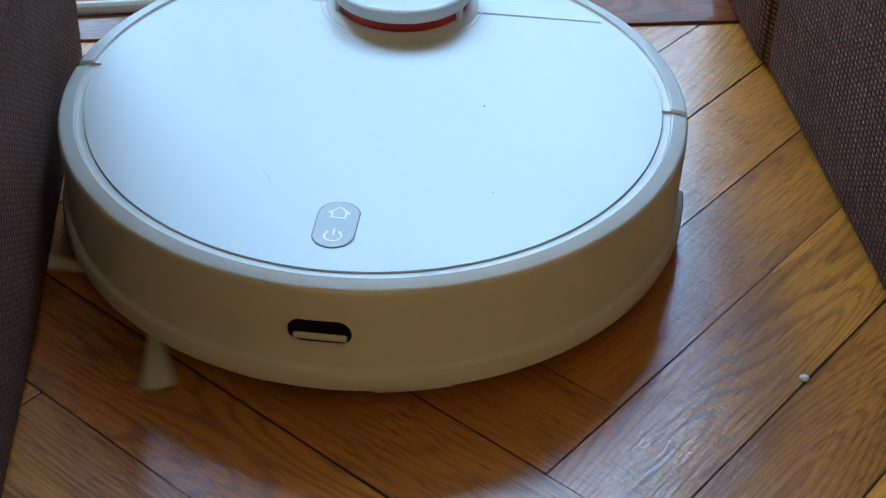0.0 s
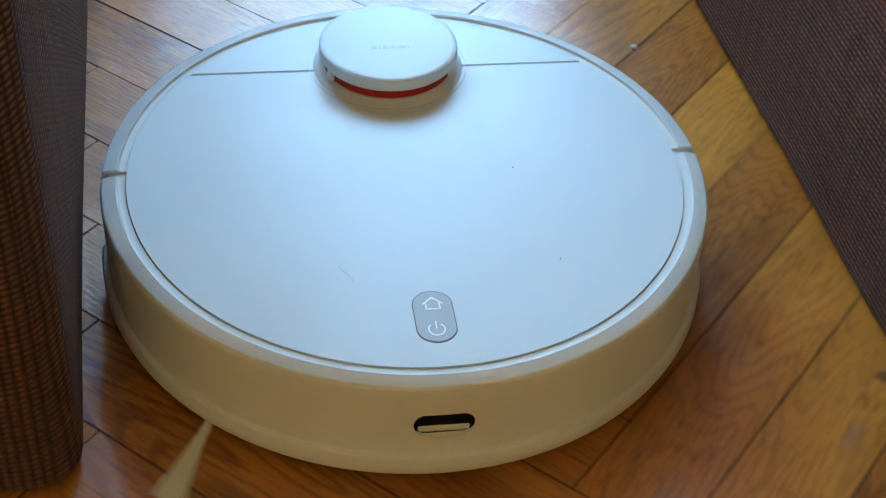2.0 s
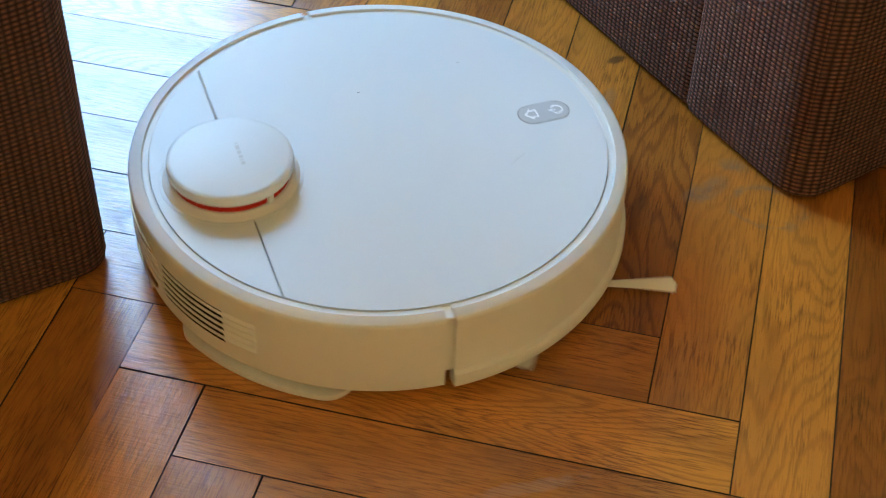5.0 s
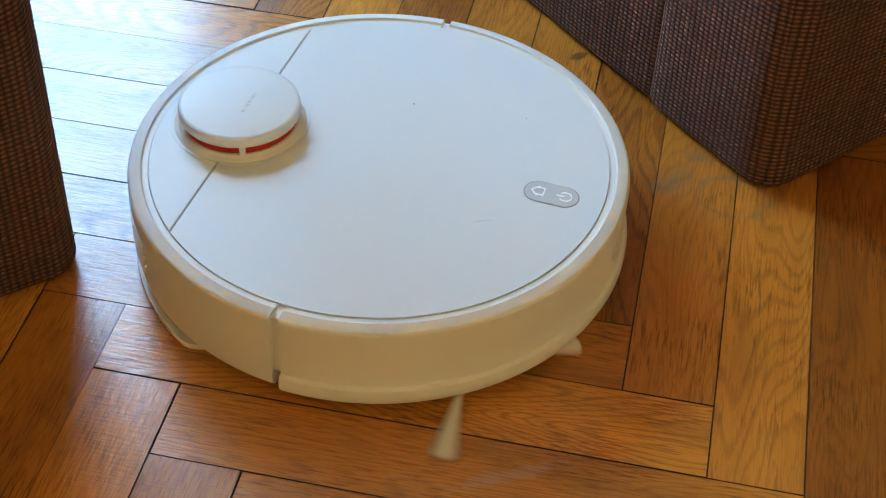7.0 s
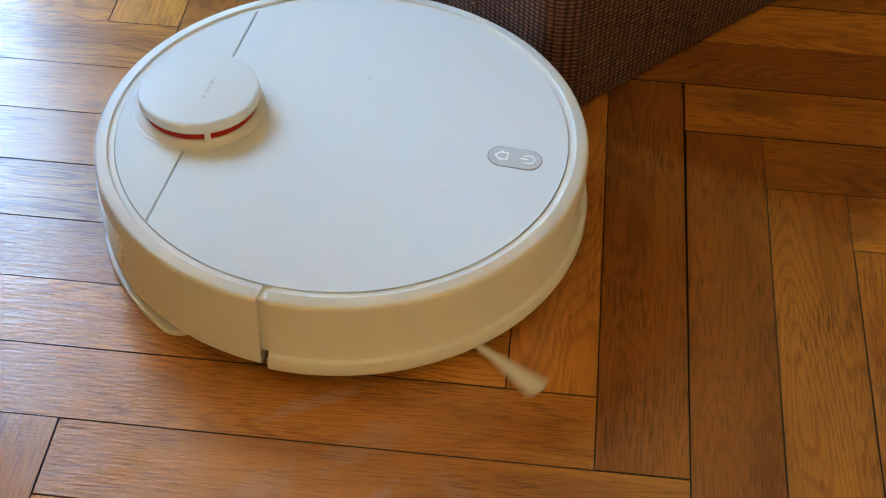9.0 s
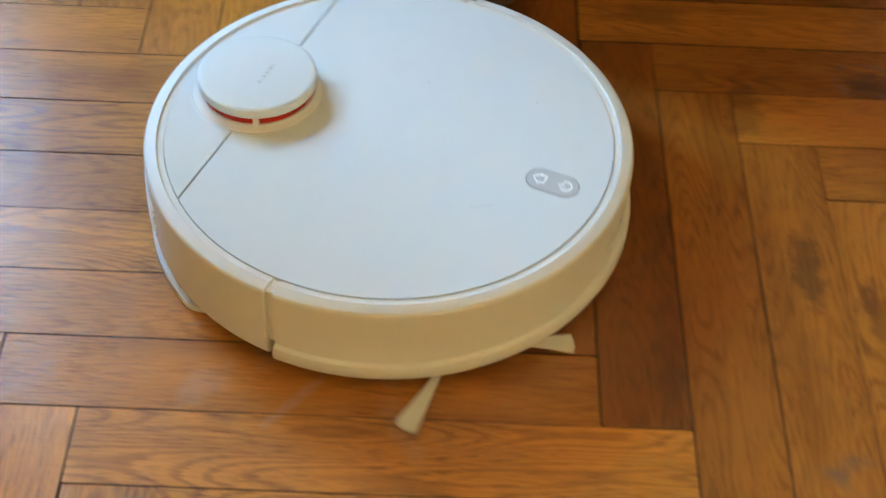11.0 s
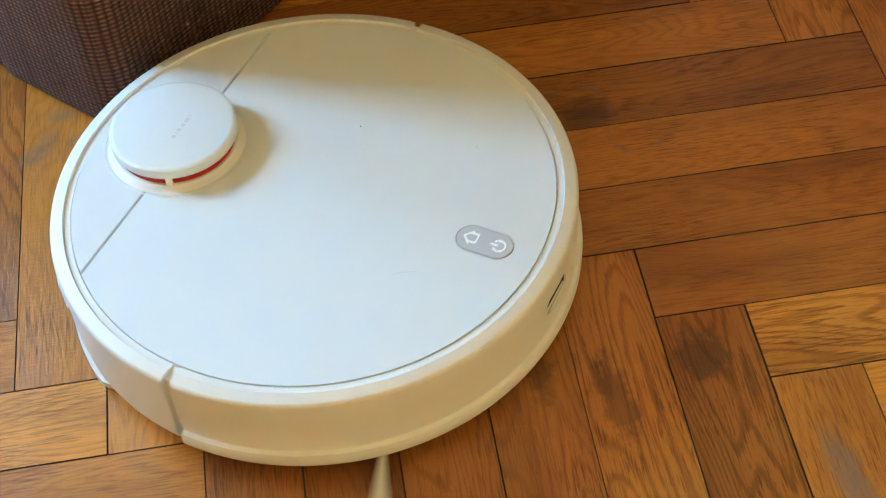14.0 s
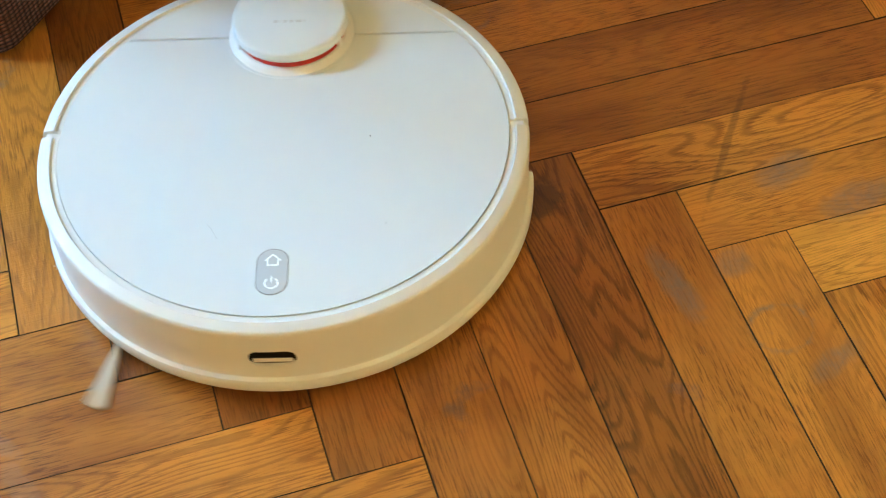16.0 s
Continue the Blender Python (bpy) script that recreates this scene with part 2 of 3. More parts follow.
def fabric(name):
    """Ribbed brown upholstery: upright ribs crossed by finer threads."""
    m = material(name, (0.05, 0.028, 0.018), 0.95)
    nt = m.node_tree
    uv = nt.nodes.new("ShaderNodeUVMap")
    sep = nt.nodes.new("ShaderNodeSeparateXYZ")
    link(m, uv.outputs[0], sep.inputs[0])
    wob = node(m, "ShaderNodeTexNoise", Scale=60.0, Detail=2.0)
    link(m, uv.outputs[0], wob.inputs["Vector"])
    x = mathn(m, "MULTIPLY_ADD", wob.outputs["Fac"], 0.0012, sep.outputs[0])
    y = mathn(m, "MULTIPLY_ADD", wob.outputs["Fac"], 0.0016, sep.outputs[1])
    rib = mathn(m, "MULTIPLY_ADD", mathn(m, "SINE", mathn(m, "MULTIPLY", x, 2 * math.pi / 0.0054)), 0.5, 0.5)
    thr = mathn(m, "MULTIPLY_ADD", mathn(m, "SINE", mathn(m, "MULTIPLY", y, 2 * math.pi / 0.0038)), 0.5, 0.5)
    weave = mathn(m, "MULTIPLY", mathn(m, "MULTIPLY_ADD", mathn(m, "POWER", rib, 0.7), 0.85, 0.15), mathn(m, "MULTIPLY_ADD", mathn(m, "POWER", thr, 1.3), 0.90, 0.12))
    stripe = node(m, "ShaderNodeTexNoise", Scale=1.0, Detail=2.0)
    mp = node(m, "ShaderNodeMapping", Scale=(110.0, 0.8, 1.0))
    link(m, uv.outputs[0], mp.inputs["Vector"])
    link(m, mp.outputs[0], stripe.inputs["Vector"])
    tint = ramp(m, [(0.35, (0.255, 0.111, 0.069)), (0.55, (0.335, 0.147, 0.093)), (0.72, (0.41, 0.147, 0.080))])
    link(m, stripe.outputs["Fac"], tint.inputs[0])
    col = mix(m, weave, (0.022, 0.013, 0.010), tint.outputs[0])
    lint = node(m, "ShaderNodeTexNoise", Scale=220.0, Detail=2.0)
    link(m, uv.outputs[0], lint.inputs["Vector"])
    fleck = ramp(m, [(0.74, (0, 0, 0)), (0.80, (1, 1, 1))])
    link(m, lint.outputs["Fac"], fleck.inputs[0])
    col = mix(m, mathn(m, "MULTIPLY", fleck.outputs[0], 0.35), col, (0.2, 0.16, 0.13))
    link(m, col, bsdf(m).inputs["Base Color"])
    bsdf(m).inputs["Sheen Weight"].default_value = 0.10
    bsdf(m).inputs["Sheen Tint"].default_value = (0.85, 0.62, 0.50, 1)
    bsdf(m).inputs["Sheen Roughness"].default_value = 0.5
    bsdf(m).inputs["Specular IOR Level"].default_value = 0.2
    b = node(m, "ShaderNodeBump", Strength=1.0, Distance=0.0022)
    link(m, weave, b.inputs["Height"])
    link(m, b.outputs["Normal"], bsdf(m).inputs["Normal"])
    return m


FABRIC = fabric("ribbed_upholstery")
FOOT = material("sofa_foot_wood", (0.03, 0.016, 0.01), 0.6)


def plaster(name, colour):
    m = material(name, colour, 0.9)
    tc = m.node_tree.nodes.new("ShaderNodeTexCoord")
    a = node(m, "ShaderNodeTexNoise", Scale=3.0, Detail=5.0)
    f = node(m, "ShaderNodeTexNoise", Scale=240.0, Detail=2.0)
    link(m, tc.outputs["Object"], a.inputs["Vector"])
    link(m, tc.outputs["Object"], f.inputs["Vector"])
    r = ramp(m, [(0.3, tuple(0.9 * c for c in colour)), (0.7, colour)])
    link(m, a.outputs["Fac"], r.inputs[0])
    link(m, r.outputs[0], bsdf(m).inputs["Base Color"])
    b = node(m, "ShaderNodeBump", Strength=0.2, Distance=0.001)
    link(m, f.outputs["Fac"], b.inputs["Height"])
    link(m, b.outputs["Normal"], bsdf(m).inputs["Normal"])
    return m


# unseen room surfaces: colours chosen for the bounce light they give
WALL = plaster("warm_bounce_wall", (0.86, 0.44, 0.12))
# dark so that the unseen east wall sends back little fill light
DIM = plaster("fill_absorbing_wall", (0.12, 0.07, 0.04))
CEIL = plaster("warm_bounce_ceiling", (0.52, 0.30, 0.10))
WHITE = plastic("white_abs_plastic", (0.80, 0.80, 0.775), 0.45)
# same white plastic as the shell, cooled to stand for blue sky light
LIDM = plastic("white_lid_sky_tint", (0.755, 0.795, 0.815), 0.42)
GREYP = plastic("grey_button_rubber", (0.56, 0.58, 0.60), 0.5)
DARK = material("black_plastic", (0.006, 0.006, 0.006), 0.8)
bsdf(DARK).inputs["Specular IOR Level"].default_value = 0.15
UNDER = plastic("dark_grey_underside", (0.035, 0.035, 0.037), 0.6)
REDP = material("red_translucent_plastic", (0.45, 0.016, 0.006), 0.25)
BRASS = material("gold_plated_contact", (0.62, 0.46, 0.22), 0.35, 1.0)
# grey stands for shade in the narrow seams; the hair uses it too
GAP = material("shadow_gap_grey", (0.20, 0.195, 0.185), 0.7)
MOP = plastic("grey_mop_cloth", (0.22, 0.22, 0.22), 0.95, 0.5)
BRISTLE = plastic("pale_nylon_bristle", (0.88, 0.85, 0.80), 0.7, 0.4)
MARK = material("printed_grey_mark", (0.64, 0.65, 0.65), 0.5)
FRAME = plastic("white_window_paint", (0.78, 0.76, 0.72), 0.4)
GLASS = material("window_glass", (1, 1, 1), 0.0)
bsdf(GLASS).inputs["Transmission Weight"].default_value = 1.0
bsdf(GLASS).inputs["IOR"].default_value = 1.45
ICON = material("lit_icon", (0.9, 0.93, 0.95), 0.4)
bsdf(ICON).inputs["Emission Color"].default_value = (0.9, 0.96, 1.0, 1)
bsdf(ICON).inputs["Emission Strength"].default_value = 0.55
CABLE = plastic("white_cable_pvc", (0.72, 0.72, 0.70), 0.4)


# ---- mesh helpers ----
def mesh_ob(name, bm, mat, smooth=True, angle=35):
    me = bpy.data.meshes.new(name)
    bmesh.ops.recalc_face_normals(bm, faces=bm.faces)
    if smooth:
        for f in bm.faces:
            f.smooth = True
        for e in bm.edges:
            if len(e.link_faces) == 2 and e.calc_face_angle(0) > radians(angle):
                e.smooth = False
    bm.to_mesh(me)
    bm.free()
    me.materials.append(mat)
    return new(name, me)


def part(name, bm, mat, parent, label="", smooth=True):
    ob = mesh_ob(name, bm, mat, smooth)
    ob.parent = parent
    if label:
        tagged(ob, label)
    return ob


def empty(name, m=Matrix()):
    ob = new(name)
    ob.empty_display_size = 0.05
    ob.matrix_basis = m
    return ob


def box(bm, lo, hi, bevel=0.0, seg=2):
    r = bmesh.ops.create_cube(bm, size=1.0)
    c = [(a + b) / 2 for a, b in zip(lo, hi)]
    s = [b - a for a, b in zip(lo, hi)]
    for v in r["verts"]:
        v.co = Vector((c[0] + v.co.x * s[0], c[1] + v.co.y * s[1], c[2] + v.co.z * s[2]))
    if bevel:
        es = {e for v in r["verts"] for e in v.link_edges}
        bmesh.ops.bevel(bm, geom=list(es), offset=bevel, segments=seg, affect="EDGES", profile=0.5)
    return bm


def boxed(lo, hi, bevel=0.0, seg=2):
    return box(bmesh.new(), lo, hi, bevel, seg)


def polar(deg, r, z, c=(0.0, 0.0)):
    """A point at an angle from the front (-y), positive towards +x."""
    a = radians(deg)
    return (c[0] + r * math.sin(a), c[1] - r * math.cos(a), z)


def lathe(profile, a0=0.0, a1=360.0, seg=160, c=(0.0, 0.0), bm=None):
    """Turns a profile of (radius, height) about an upright axis; closed solid if the profile is closed."""
    bm = bm or bmesh.new()
    full = a1 - a0 >= 359.9
    n = seg if full else max(2, int(seg * (a1 - a0) / 360))
    rings = []
    for i in range(n if full else n + 1):
        d = a0 + (a1 - a0) * i / n
        rings.append([bm.verts.new(polar(d, r, z, c)) for r, z in profile])
    k = len(profile)
    for i in range(n):
        p, q = rings[i], rings[(i + 1) % len(rings)]
        for j in range(k):
            fs = [p[j], p[(j + 1) % k], q[(j + 1) % k], q[j]]
            bm.faces.new(fs)
    if not full:
        bm.faces.new(rings[0])
        bm.faces.new(rings[-1])
    bmesh.ops.remove_doubles(bm, verts=bm.verts, dist=1e-6)
    return bm


def prism(points, z0, z1, bevel=0.0):
    """An upright solid over an outline of (x, y)."""
    bm = bmesh.new()
    low = [bm.verts.new((x, y, z0)) for x, y in points]
    top = [bm.verts.new((x, y, z1)) for x, y in points]
    n = len(points)
    bm.faces.new(low[::-1])
    t = bm.faces.new(top)
    for i in range(n):
        bm.faces.new((low[i], low[(i + 1) % n], top[(i + 1) % n], top[i]))
    if bevel:
        bmesh.ops.bevel(bm, geom=list(t.edges), offset=bevel, segments=2, affect="EDGES")
    return bm


def tube(points, radius, seg=10):
    cu = bpy.data.curves.new("run", "CURVE")
    cu.dimensions, cu.bevel_depth, cu.bevel_resolution = "3D", radius, 3
    sp = cu.splines.new("NURBS")
    sp.points.add(len(points) - 1)
    for p, q in zip(sp.points, points):
        p.co = (*q, 1)
    sp.use_endpoint_u, sp.order_u = True, 3
    ob = bpy.data.objects.new("run", cu)
    me = bpy.data.meshes.new_from_object(ob)
    bpy.data.objects.remove(ob)
    bm = bmesh.new()
    bm.from_mesh(me)
    return bm


# ---- the room ----
HEIGHT = 2.75
U0, U1, V0, V1 = -1.15, 3.0, -1.9, 2.3


def slab(name, lo, hi, mat, label, cat, bevel=0.0):
    ob = mesh_ob(name, boxed(lo, hi, bevel), mat, bevel > 0)
    ob.matrix_basis = ROOM
    return tagged(ob, label, cat, kind="structure")


floor = slab("floor", (V0, U0, -0.06), (V1, U1, -0.0075), JOINT, "varnished oak herringbone parquet floor, scuffed and worn", "floor")
# walls and ceiling are out of view; placed and coloured to shape bounce light
slab("ceiling", (V0 - 0.1, U0 - 0.1, HEIGHT), (V1 + 0.1, U1 + 0.25, HEIGHT + 0.1), CEIL, "unseen tan ceiling, toned for weak warm bounce light", "ceiling")
slab("wall_south", (V0 - 0.1, U0 - 0.1, -0.06), (V1 + 0.1, U0, HEIGHT), WALL, "unseen ochre wall added for warm bounce light", "wall")
slab("wall_west", (V0 - 0.1, U0, -0.06), (V0, U1, HEIGHT), WALL, "unseen ochre wall added for warm bounce light", "wall")
slab("wall_east", (V1, U0, -0.06), (V1 + 0.1, U1, HEIGHT), DIM, "unseen dark wall added to hold back fill light", "wall")


def window_wall():
    bm = bmesh.new()
    a, b = U1, U1 + 0.14
    edge = V0 - 0.1
    for v0, v1, _ in WINDOWS:
        box(bm, (edge, a, -0.06), (v0, b, HEIGHT))
        box(bm, (v0, a, -0.06), (v1, b, WIN_Z0))
        box(bm, (v0, a, WIN_Z1), (v1, b, HEIGHT))
        edge = v1
    box(bm, (edge, a, -0.06), (V1 + 0.1, b, HEIGHT))
    ob = mesh_ob("wall_north", bm, WALL, False)
    ob.matrix_basis = ROOM
    tagged(ob, "unseen ochre wall for warm bounce, with two window openings", "wall", kind="structure")


def window(name, v0, v1):
    win = empty(name, ROOM)
    tagged(win, "white-framed window letting in daylight", "window", kind="structure")
    y0, y1 = U1 + 0.05, U1 + 0.11
    w = 0.055
    part("window_frame", boxed((v0, y0, WIN_Z0), (v0 + w, y1, WIN_Z1), 0.006), FRAME, win)
    part("window_frame", boxed((v1 - w, y0, WIN_Z0), (v1, y1, WIN_Z1), 0.006), FRAME, win)
    part("window_frame", boxed((v0 + w, y0, WIN_Z0), (v1 - w, y1, WIN_Z0 + w), 0.006), FRAME, win)
    part("window_frame", boxed((v0 + w, y0, WIN_Z1 - w), (v1 - w, y1, WIN_Z1), 0.006), FRAME, win)
    part("window_sill", boxed((v0 - 0.04, U1 - 0.03, WIN_Z0 - 0.03), (v1 + 0.04, U1 + 0.05, WIN_Z0 - 0.003), 0.008), FRAME, win)
    p = part("pane", boxed((v0 + w, U1 + 0.078, WIN_Z0 + w), (v1 - w, U1 + 0.082, WIN_Z1 - w)), GLASS, win, smooth=False)
    p.visible_shadow = False


window_wall()
window("window_1", *WINDOWS[0][:2])
window("window_2", *WINDOWS[1][:2])
slab("baseboard", (V0, U1 - 0.016, 0.0), (V1, U1, 0.07), BOARD, "reddish brown varnished wooden baseboard", "baseboard", 0.003)


# ---- sofas ----
def cushion_block(name, lo, hi, parent, radius=0.03, bulge=0.006, label=""):
    """An upholstered block with soft edges and slightly swollen faces, and cloth coordinates in metres."""
    bm = boxed(lo, hi)
    low = [e for e in bm.edges if all(v.co.z < lo[2] + 1e-5 for v in e.verts)]
    bmesh.ops.bevel(bm, geom=[e for e in bm.edges if e not in low], offset=radius, segments=5, affect="EDGES", profile=0.5)
    low = [e for e in bm.edges if all(v.co.z < lo[2] + 1e-5 for v in e.verts)]
    bmesh.ops.bevel(bm, geom=low, offset=0.007, segments=3, affect="EDGES", profile=0.5)
    c = [(a + b) / 2 for a, b in zip(lo, hi)]
    h = [(b - a) / 2 for a, b in zip(lo, hi)]
    bmesh.ops.subdivide_edges(bm, edges=[e for e in bm.edges if e.calc_length() > 0.08], cuts=7, use_grid_fill=True)
    for v in bm.verts:
        q = [(v.co[i] - c[i]) / h[i] for i in range(3)]
        for i in range(3):
            if abs(q[i]) > 0.98:
                j, k = (i + 1) % 3, (i + 2) % 3
                v.co[i] += math.copysign(bulge * max(0, 1 - q[j] ** 2) * max(0, 1 - q[k] ** 2), q[i])
        v.co += Vector(noise.noise_vector(v.co * 9.0)) * 0.0022
    uv = bm.loops.layers.uv.new("cloth")
    bm.normal_update()
    for f in bm.faces:
        n = f.normal
        i = max(range(3), key=lambda k: abs(n[k]))
        for lp in f.loops:
            p = lp.vert.co
            lp[uv].uv = (p.y, p.z) if i == 0 else (p.x, p.z) if i == 1 else (p.x, p.y)
    return part(name, bm, FABRIC, parent, label)


def sofa(name, label, corner, arm_w, width, depth, side, height=0.66, seat=0.42):
    """corner: (u, v) of the front corner; side: +1 if the body lies towards +v, -1 towards -v. The front faces the passage."""
    u, v = corner
    s = empty(name, ROOM @ Matrix.Translation((v, u, 0)))
    tagged(s, label, "sofa", "seats beside the passage")
    z = 0.002

    def rng(a, b):
        return (a, b) if side > 0 else (-b, -a)

    x = rng(0.0, depth)
    cushion_block("arm", (x[0], 0.0, z), (x[1], arm_w, height), s, 0.028, 0.008)
    x = rng(0.004, depth - 0.002)
    cushion_block("seat_base", (x[0], arm_w - 0.016, z), (x[1], width - arm_w + 0.016, seat), s, 0.010, 0.004)
    x = rng(0.0, depth)
    cushion_block("arm", (x[0], width - arm_w, z), (x[1], width, height), s, 0.028, 0.008)
    # backrest is out of view; added to stop light passing over the seat
    x = rng(depth - 0.20, depth)
    cushion_block("backrest", (x[0], arm_w + 0.004, seat + 0.003), (x[1], width - arm_w - 0.004, 0.84), s, 0.05, 0.012)
    for a in (0.06, width - 0.1):
        for b in (0.06, depth - 0.1):
            xx = rng(b, b + 0.04)
            part("foot", boxed((xx[0], a, 0.0), (xx[1], a + 0.04, z + 0.02), 0.003), FOOT, s)
    return s


sofa("sofa", "dark brown ribbed-fabric sofa standing low on the parquet", (0.355, 0.217), 0.150, 1.012, 0.80, 1)


def armchair_from_behind(label, corner, width, depth, height=0.66, seat=0.42):
    """An armchair whose plain back panel runs along the passage; the body lies towards -v."""
    u, v = corner
    s = empty("armchair", ROOM @ Matrix.Translation((v, u, 0)) @ Matrix.Rotation(radians(-0.9), 4, "Z"))
    tagged(s, label, "armchair", "seats beside the passage")
    z = 0.002
    cushion_block("back_panel", (-0.18, 0.0, z), (0.0, width, height), s, 0.026, 0.009)
    for a in (0.0, width - 0.15):
        cushion_block("arm", (-depth, a, z), (-0.184, a + 0.15, height - 0.05), s, 0.028, 0.008)
    cushion_block("seat_base", (-depth, 0.154, z), (-0.184, width - 0.154, seat), s, 0.03, 0.01)
    for a in (0.06, width - 0.1):
        for b in (-0.11, -depth + 0.05):
            part("foot", boxed((b, a, 0.0), (b + 0.04, a + 0.04, z + 0.02), 0.003), FOOT, s)
    return s


armchair_from_behind("brown ribbed-fabric armchair with its back to the passage", (0.556, -0.246), 0.716, 0.80)


# ---- robot vacuum cleaner: front is local -y ----
def robot():
    v = empty("robot_vacuum")
    tagged(v, "white round robot vacuum cleaner with raised sensor turret on parquet", "robot vacuum")
    R = 0.175
    NOTCH = 92.4
    HALF = 1.05
    wall_top = [(0.1662, 0.0748), (0.1665, 0.0769), (0.1669, 0.0777), (0.1674, 0.0778), (0.1680, 0.0775), (0.1741, 0.0766), (0.1755, 0.0755), (0.1761, 0.0738), (0.1762, 0.0700), (0.1761, 0.0640)]
    front = wall_top + [(0.1758, 0.050), (0.1754, 0.0292), (0.1759, 0.0277), (0.1786, 0.0262), (0.1796, 0.0240), (0.1795, 0.0180), (0.1782, 0.0145), (0.1735, 0.0118), (0.1660, 0.0108), (0.1660, 0.0200), (0.1690, 0.0300)]
    # bumper with a slot for the front sensor
    bm = lathe(front, -NOTCH + HALF, NOTCH - HALF, 240)
    bumper = part("bumper", bm, WHITE, v, "white front bumper shell")
    cut_w, cz0, cz1 = 0.0165, 0.0412, 0.0570
    slot = []
    rr = (cz1 - cz0) / 2
    for i in range(24):
        a = 2 * math.pi * i / 24
        sx = (cut_w - rr) * (1 if math.cos(a) > 0 else -1)
        slot.append((sx + rr * math.cos(a), (cz0 + cz1) / 2 + rr * math.sin(a)))
    cb = bmesh.new()
    near = [cb.verts.new((x, -0.20, z)) for x, z in slot]
    far = [cb.verts.new((x, -0.155, z)) for x, z in slot]
    cb.faces.new(near)
    cb.faces.new(far[::-1])
    for i in range(24):
        cb.faces.new((near[i], far[i], far[(i + 1) % 24], near[(i + 1) % 24]))
    cutter = mesh_ob("cutter", cb, WHITE, False)
    md = bumper.modifiers.new("slot", "BOOLEAN")
    md.operation, md.object, md.solver = "DIFFERENCE", cutter, "EXACT"
    dg = bpy.context.evaluated_depsgraph_get()
    made = bpy.data.meshes.new_from_object(bumper.evaluated_get(dg))
    bumper.modifiers.remove(md)
    bumper.data = made
    bpy.data.objects.remove(cutter)
    # recessed slot: white funnel lip, black window above it
    lip = bmesh.new()
    depth = [(1.0, -0.1757), (0.96, -0.1751), (0.93, -0.1742)]
    rows = []
    for k, y in depth:
        rows.append([lip.verts.new((x * (0.97 if k == 1 else k + 0.1), y + (1 - math.sqrt(max(0, 1 - (x / R) ** 2))) * R, (cz0 + cz1) / 2 + (z - (cz0 + cz1) / 2) * k)) for x, z in slot])
    for p, q in zip(rows, rows[1:]):
        for i in range(24):
            lip.faces.new((p[i], q[i], q[(i + 1) % 24], p[(i + 1) % 24]))
    w = part("sensor_window", boxed((-0.0160, -0.1738, 0.0408), (0.0160, -0.1690, 0.0574), 0.0006), DARK, v, "black front sensor window in a rounded slot")
    part("lip", lip, WHITE, w)
    part("shelf", boxed((-0.0136, -0.1741, 0.0428), (0.0136, -0.1730, 0.0472), 0.0010), WHITE, w)

    # low glide pads under the bumper's lip
    for a0, a1 in ((-22.5, -10.0), (8.5, 22.0)):
        part("glide_pad", lathe([(0.1600, 0.0070), (0.1712, 0.0070), (0.1722, 0.0080), (0.1726, 0.0116), (0.1600, 0.0116)], a0, a1, 360), WHITE, v, "low pad under the bumper")

    # rear body shell
    rear = wall_top + [(0.1758, 0.050), (0.1757, 0.0230), (0.1750, 0.0148), (0.1722, 0.0118), (0.1600, 0.0122), (0.1600, 0.0300)]
    part("body", lathe(rear, NOTCH + HALF, 360 - NOTCH - HALF, 240), WHITE, v, "white rear body shell")
    part("chassis", lathe([(0.0, 0.0160), (0.1640, 0.0160), (0.1670, 0.0190), (0.1672, 0.0700), (0.1660, 0.0712), (0.0, 0.0712)], seg=128), GAP, v, "inner chassis, grey standing for shade in the gaps")
    part("underside", lathe([(0.0, 0.0120), (0.1560, 0.0120), (0.1620, 0.0158), (0.0, 0.0158)], seg=96), UNDER, v)
    # gutter and ring between wall and lid
    for a0, a1 in ((-NOTCH + HALF, NOTCH - HALF), (NOTCH + HALF, 360 - NOTCH - HALF)):
        part("top_ring", lathe([(0.1618, 0.0716), (0.1618, 0.0760), (0.1624, 0.0763), (0.1644, 0.0760), (0.1662, 0.0763), (0.1665, 0.0716)], a0, a1, 240), WHITE, v)

    # lid in two pieces with a straight seam
    SEAM, LR = 0.1030, 0.1614

    def lid(sign, edge):
        pts = []
        lim = math.acos(max(-1, min(1, -edge / LR)))
        if sign < 0:
            n = 150
            for i in range(n + 1):
                t = -lim + 2 * lim * i / n
                pts.append((LR * math.sin(t), -LR * math.cos(t)))
        else:
            n = 60
            for i in range(n + 1):
                t = lim + (2 * math.pi - 2 * lim) * i / n
                pts.append((LR * math.sin(t), -LR * math.cos(t)))
        return prism(pts, 0.0725, 0.0772, 0.0006)

    part("lid", lid(-1, SEAM - 0.00045), LIDM, v, "smooth white front cover")
    part("rear_cover", lid(1, SEAM + 0.00045), LIDM, v, "white cover strip behind the seam")
    # raised rim tab at each bumper gap
    for sgn in (-1, 1):
        part("gap_tab", lathe([(0.1620, 0.0700), (0.1620, 0.0748), (0.1722, 0.0746), (0.1730, 0.0738), (0.1724, 0.0700), (0.1716, 0.0250), (0.1674, 0.0250), (0.1674, 0.0700)], sgn * NOTCH - 1.2, sgn * NOTCH + 1.2, 720), WHITE, v)

    # turret
    TC = (0.0, 0.1070)
    turret = part("turret", lathe([(0.0, 0.0768), (0.0478, 0.0768), (0.0472, 0.0775), (0.0452, 0.0783), (0.0434, 0.0794), (0.0426, 0.0804), (0.0, 0.0804)], seg=96, c=TC), WHITE, v, "white sensor turret with a red slit")
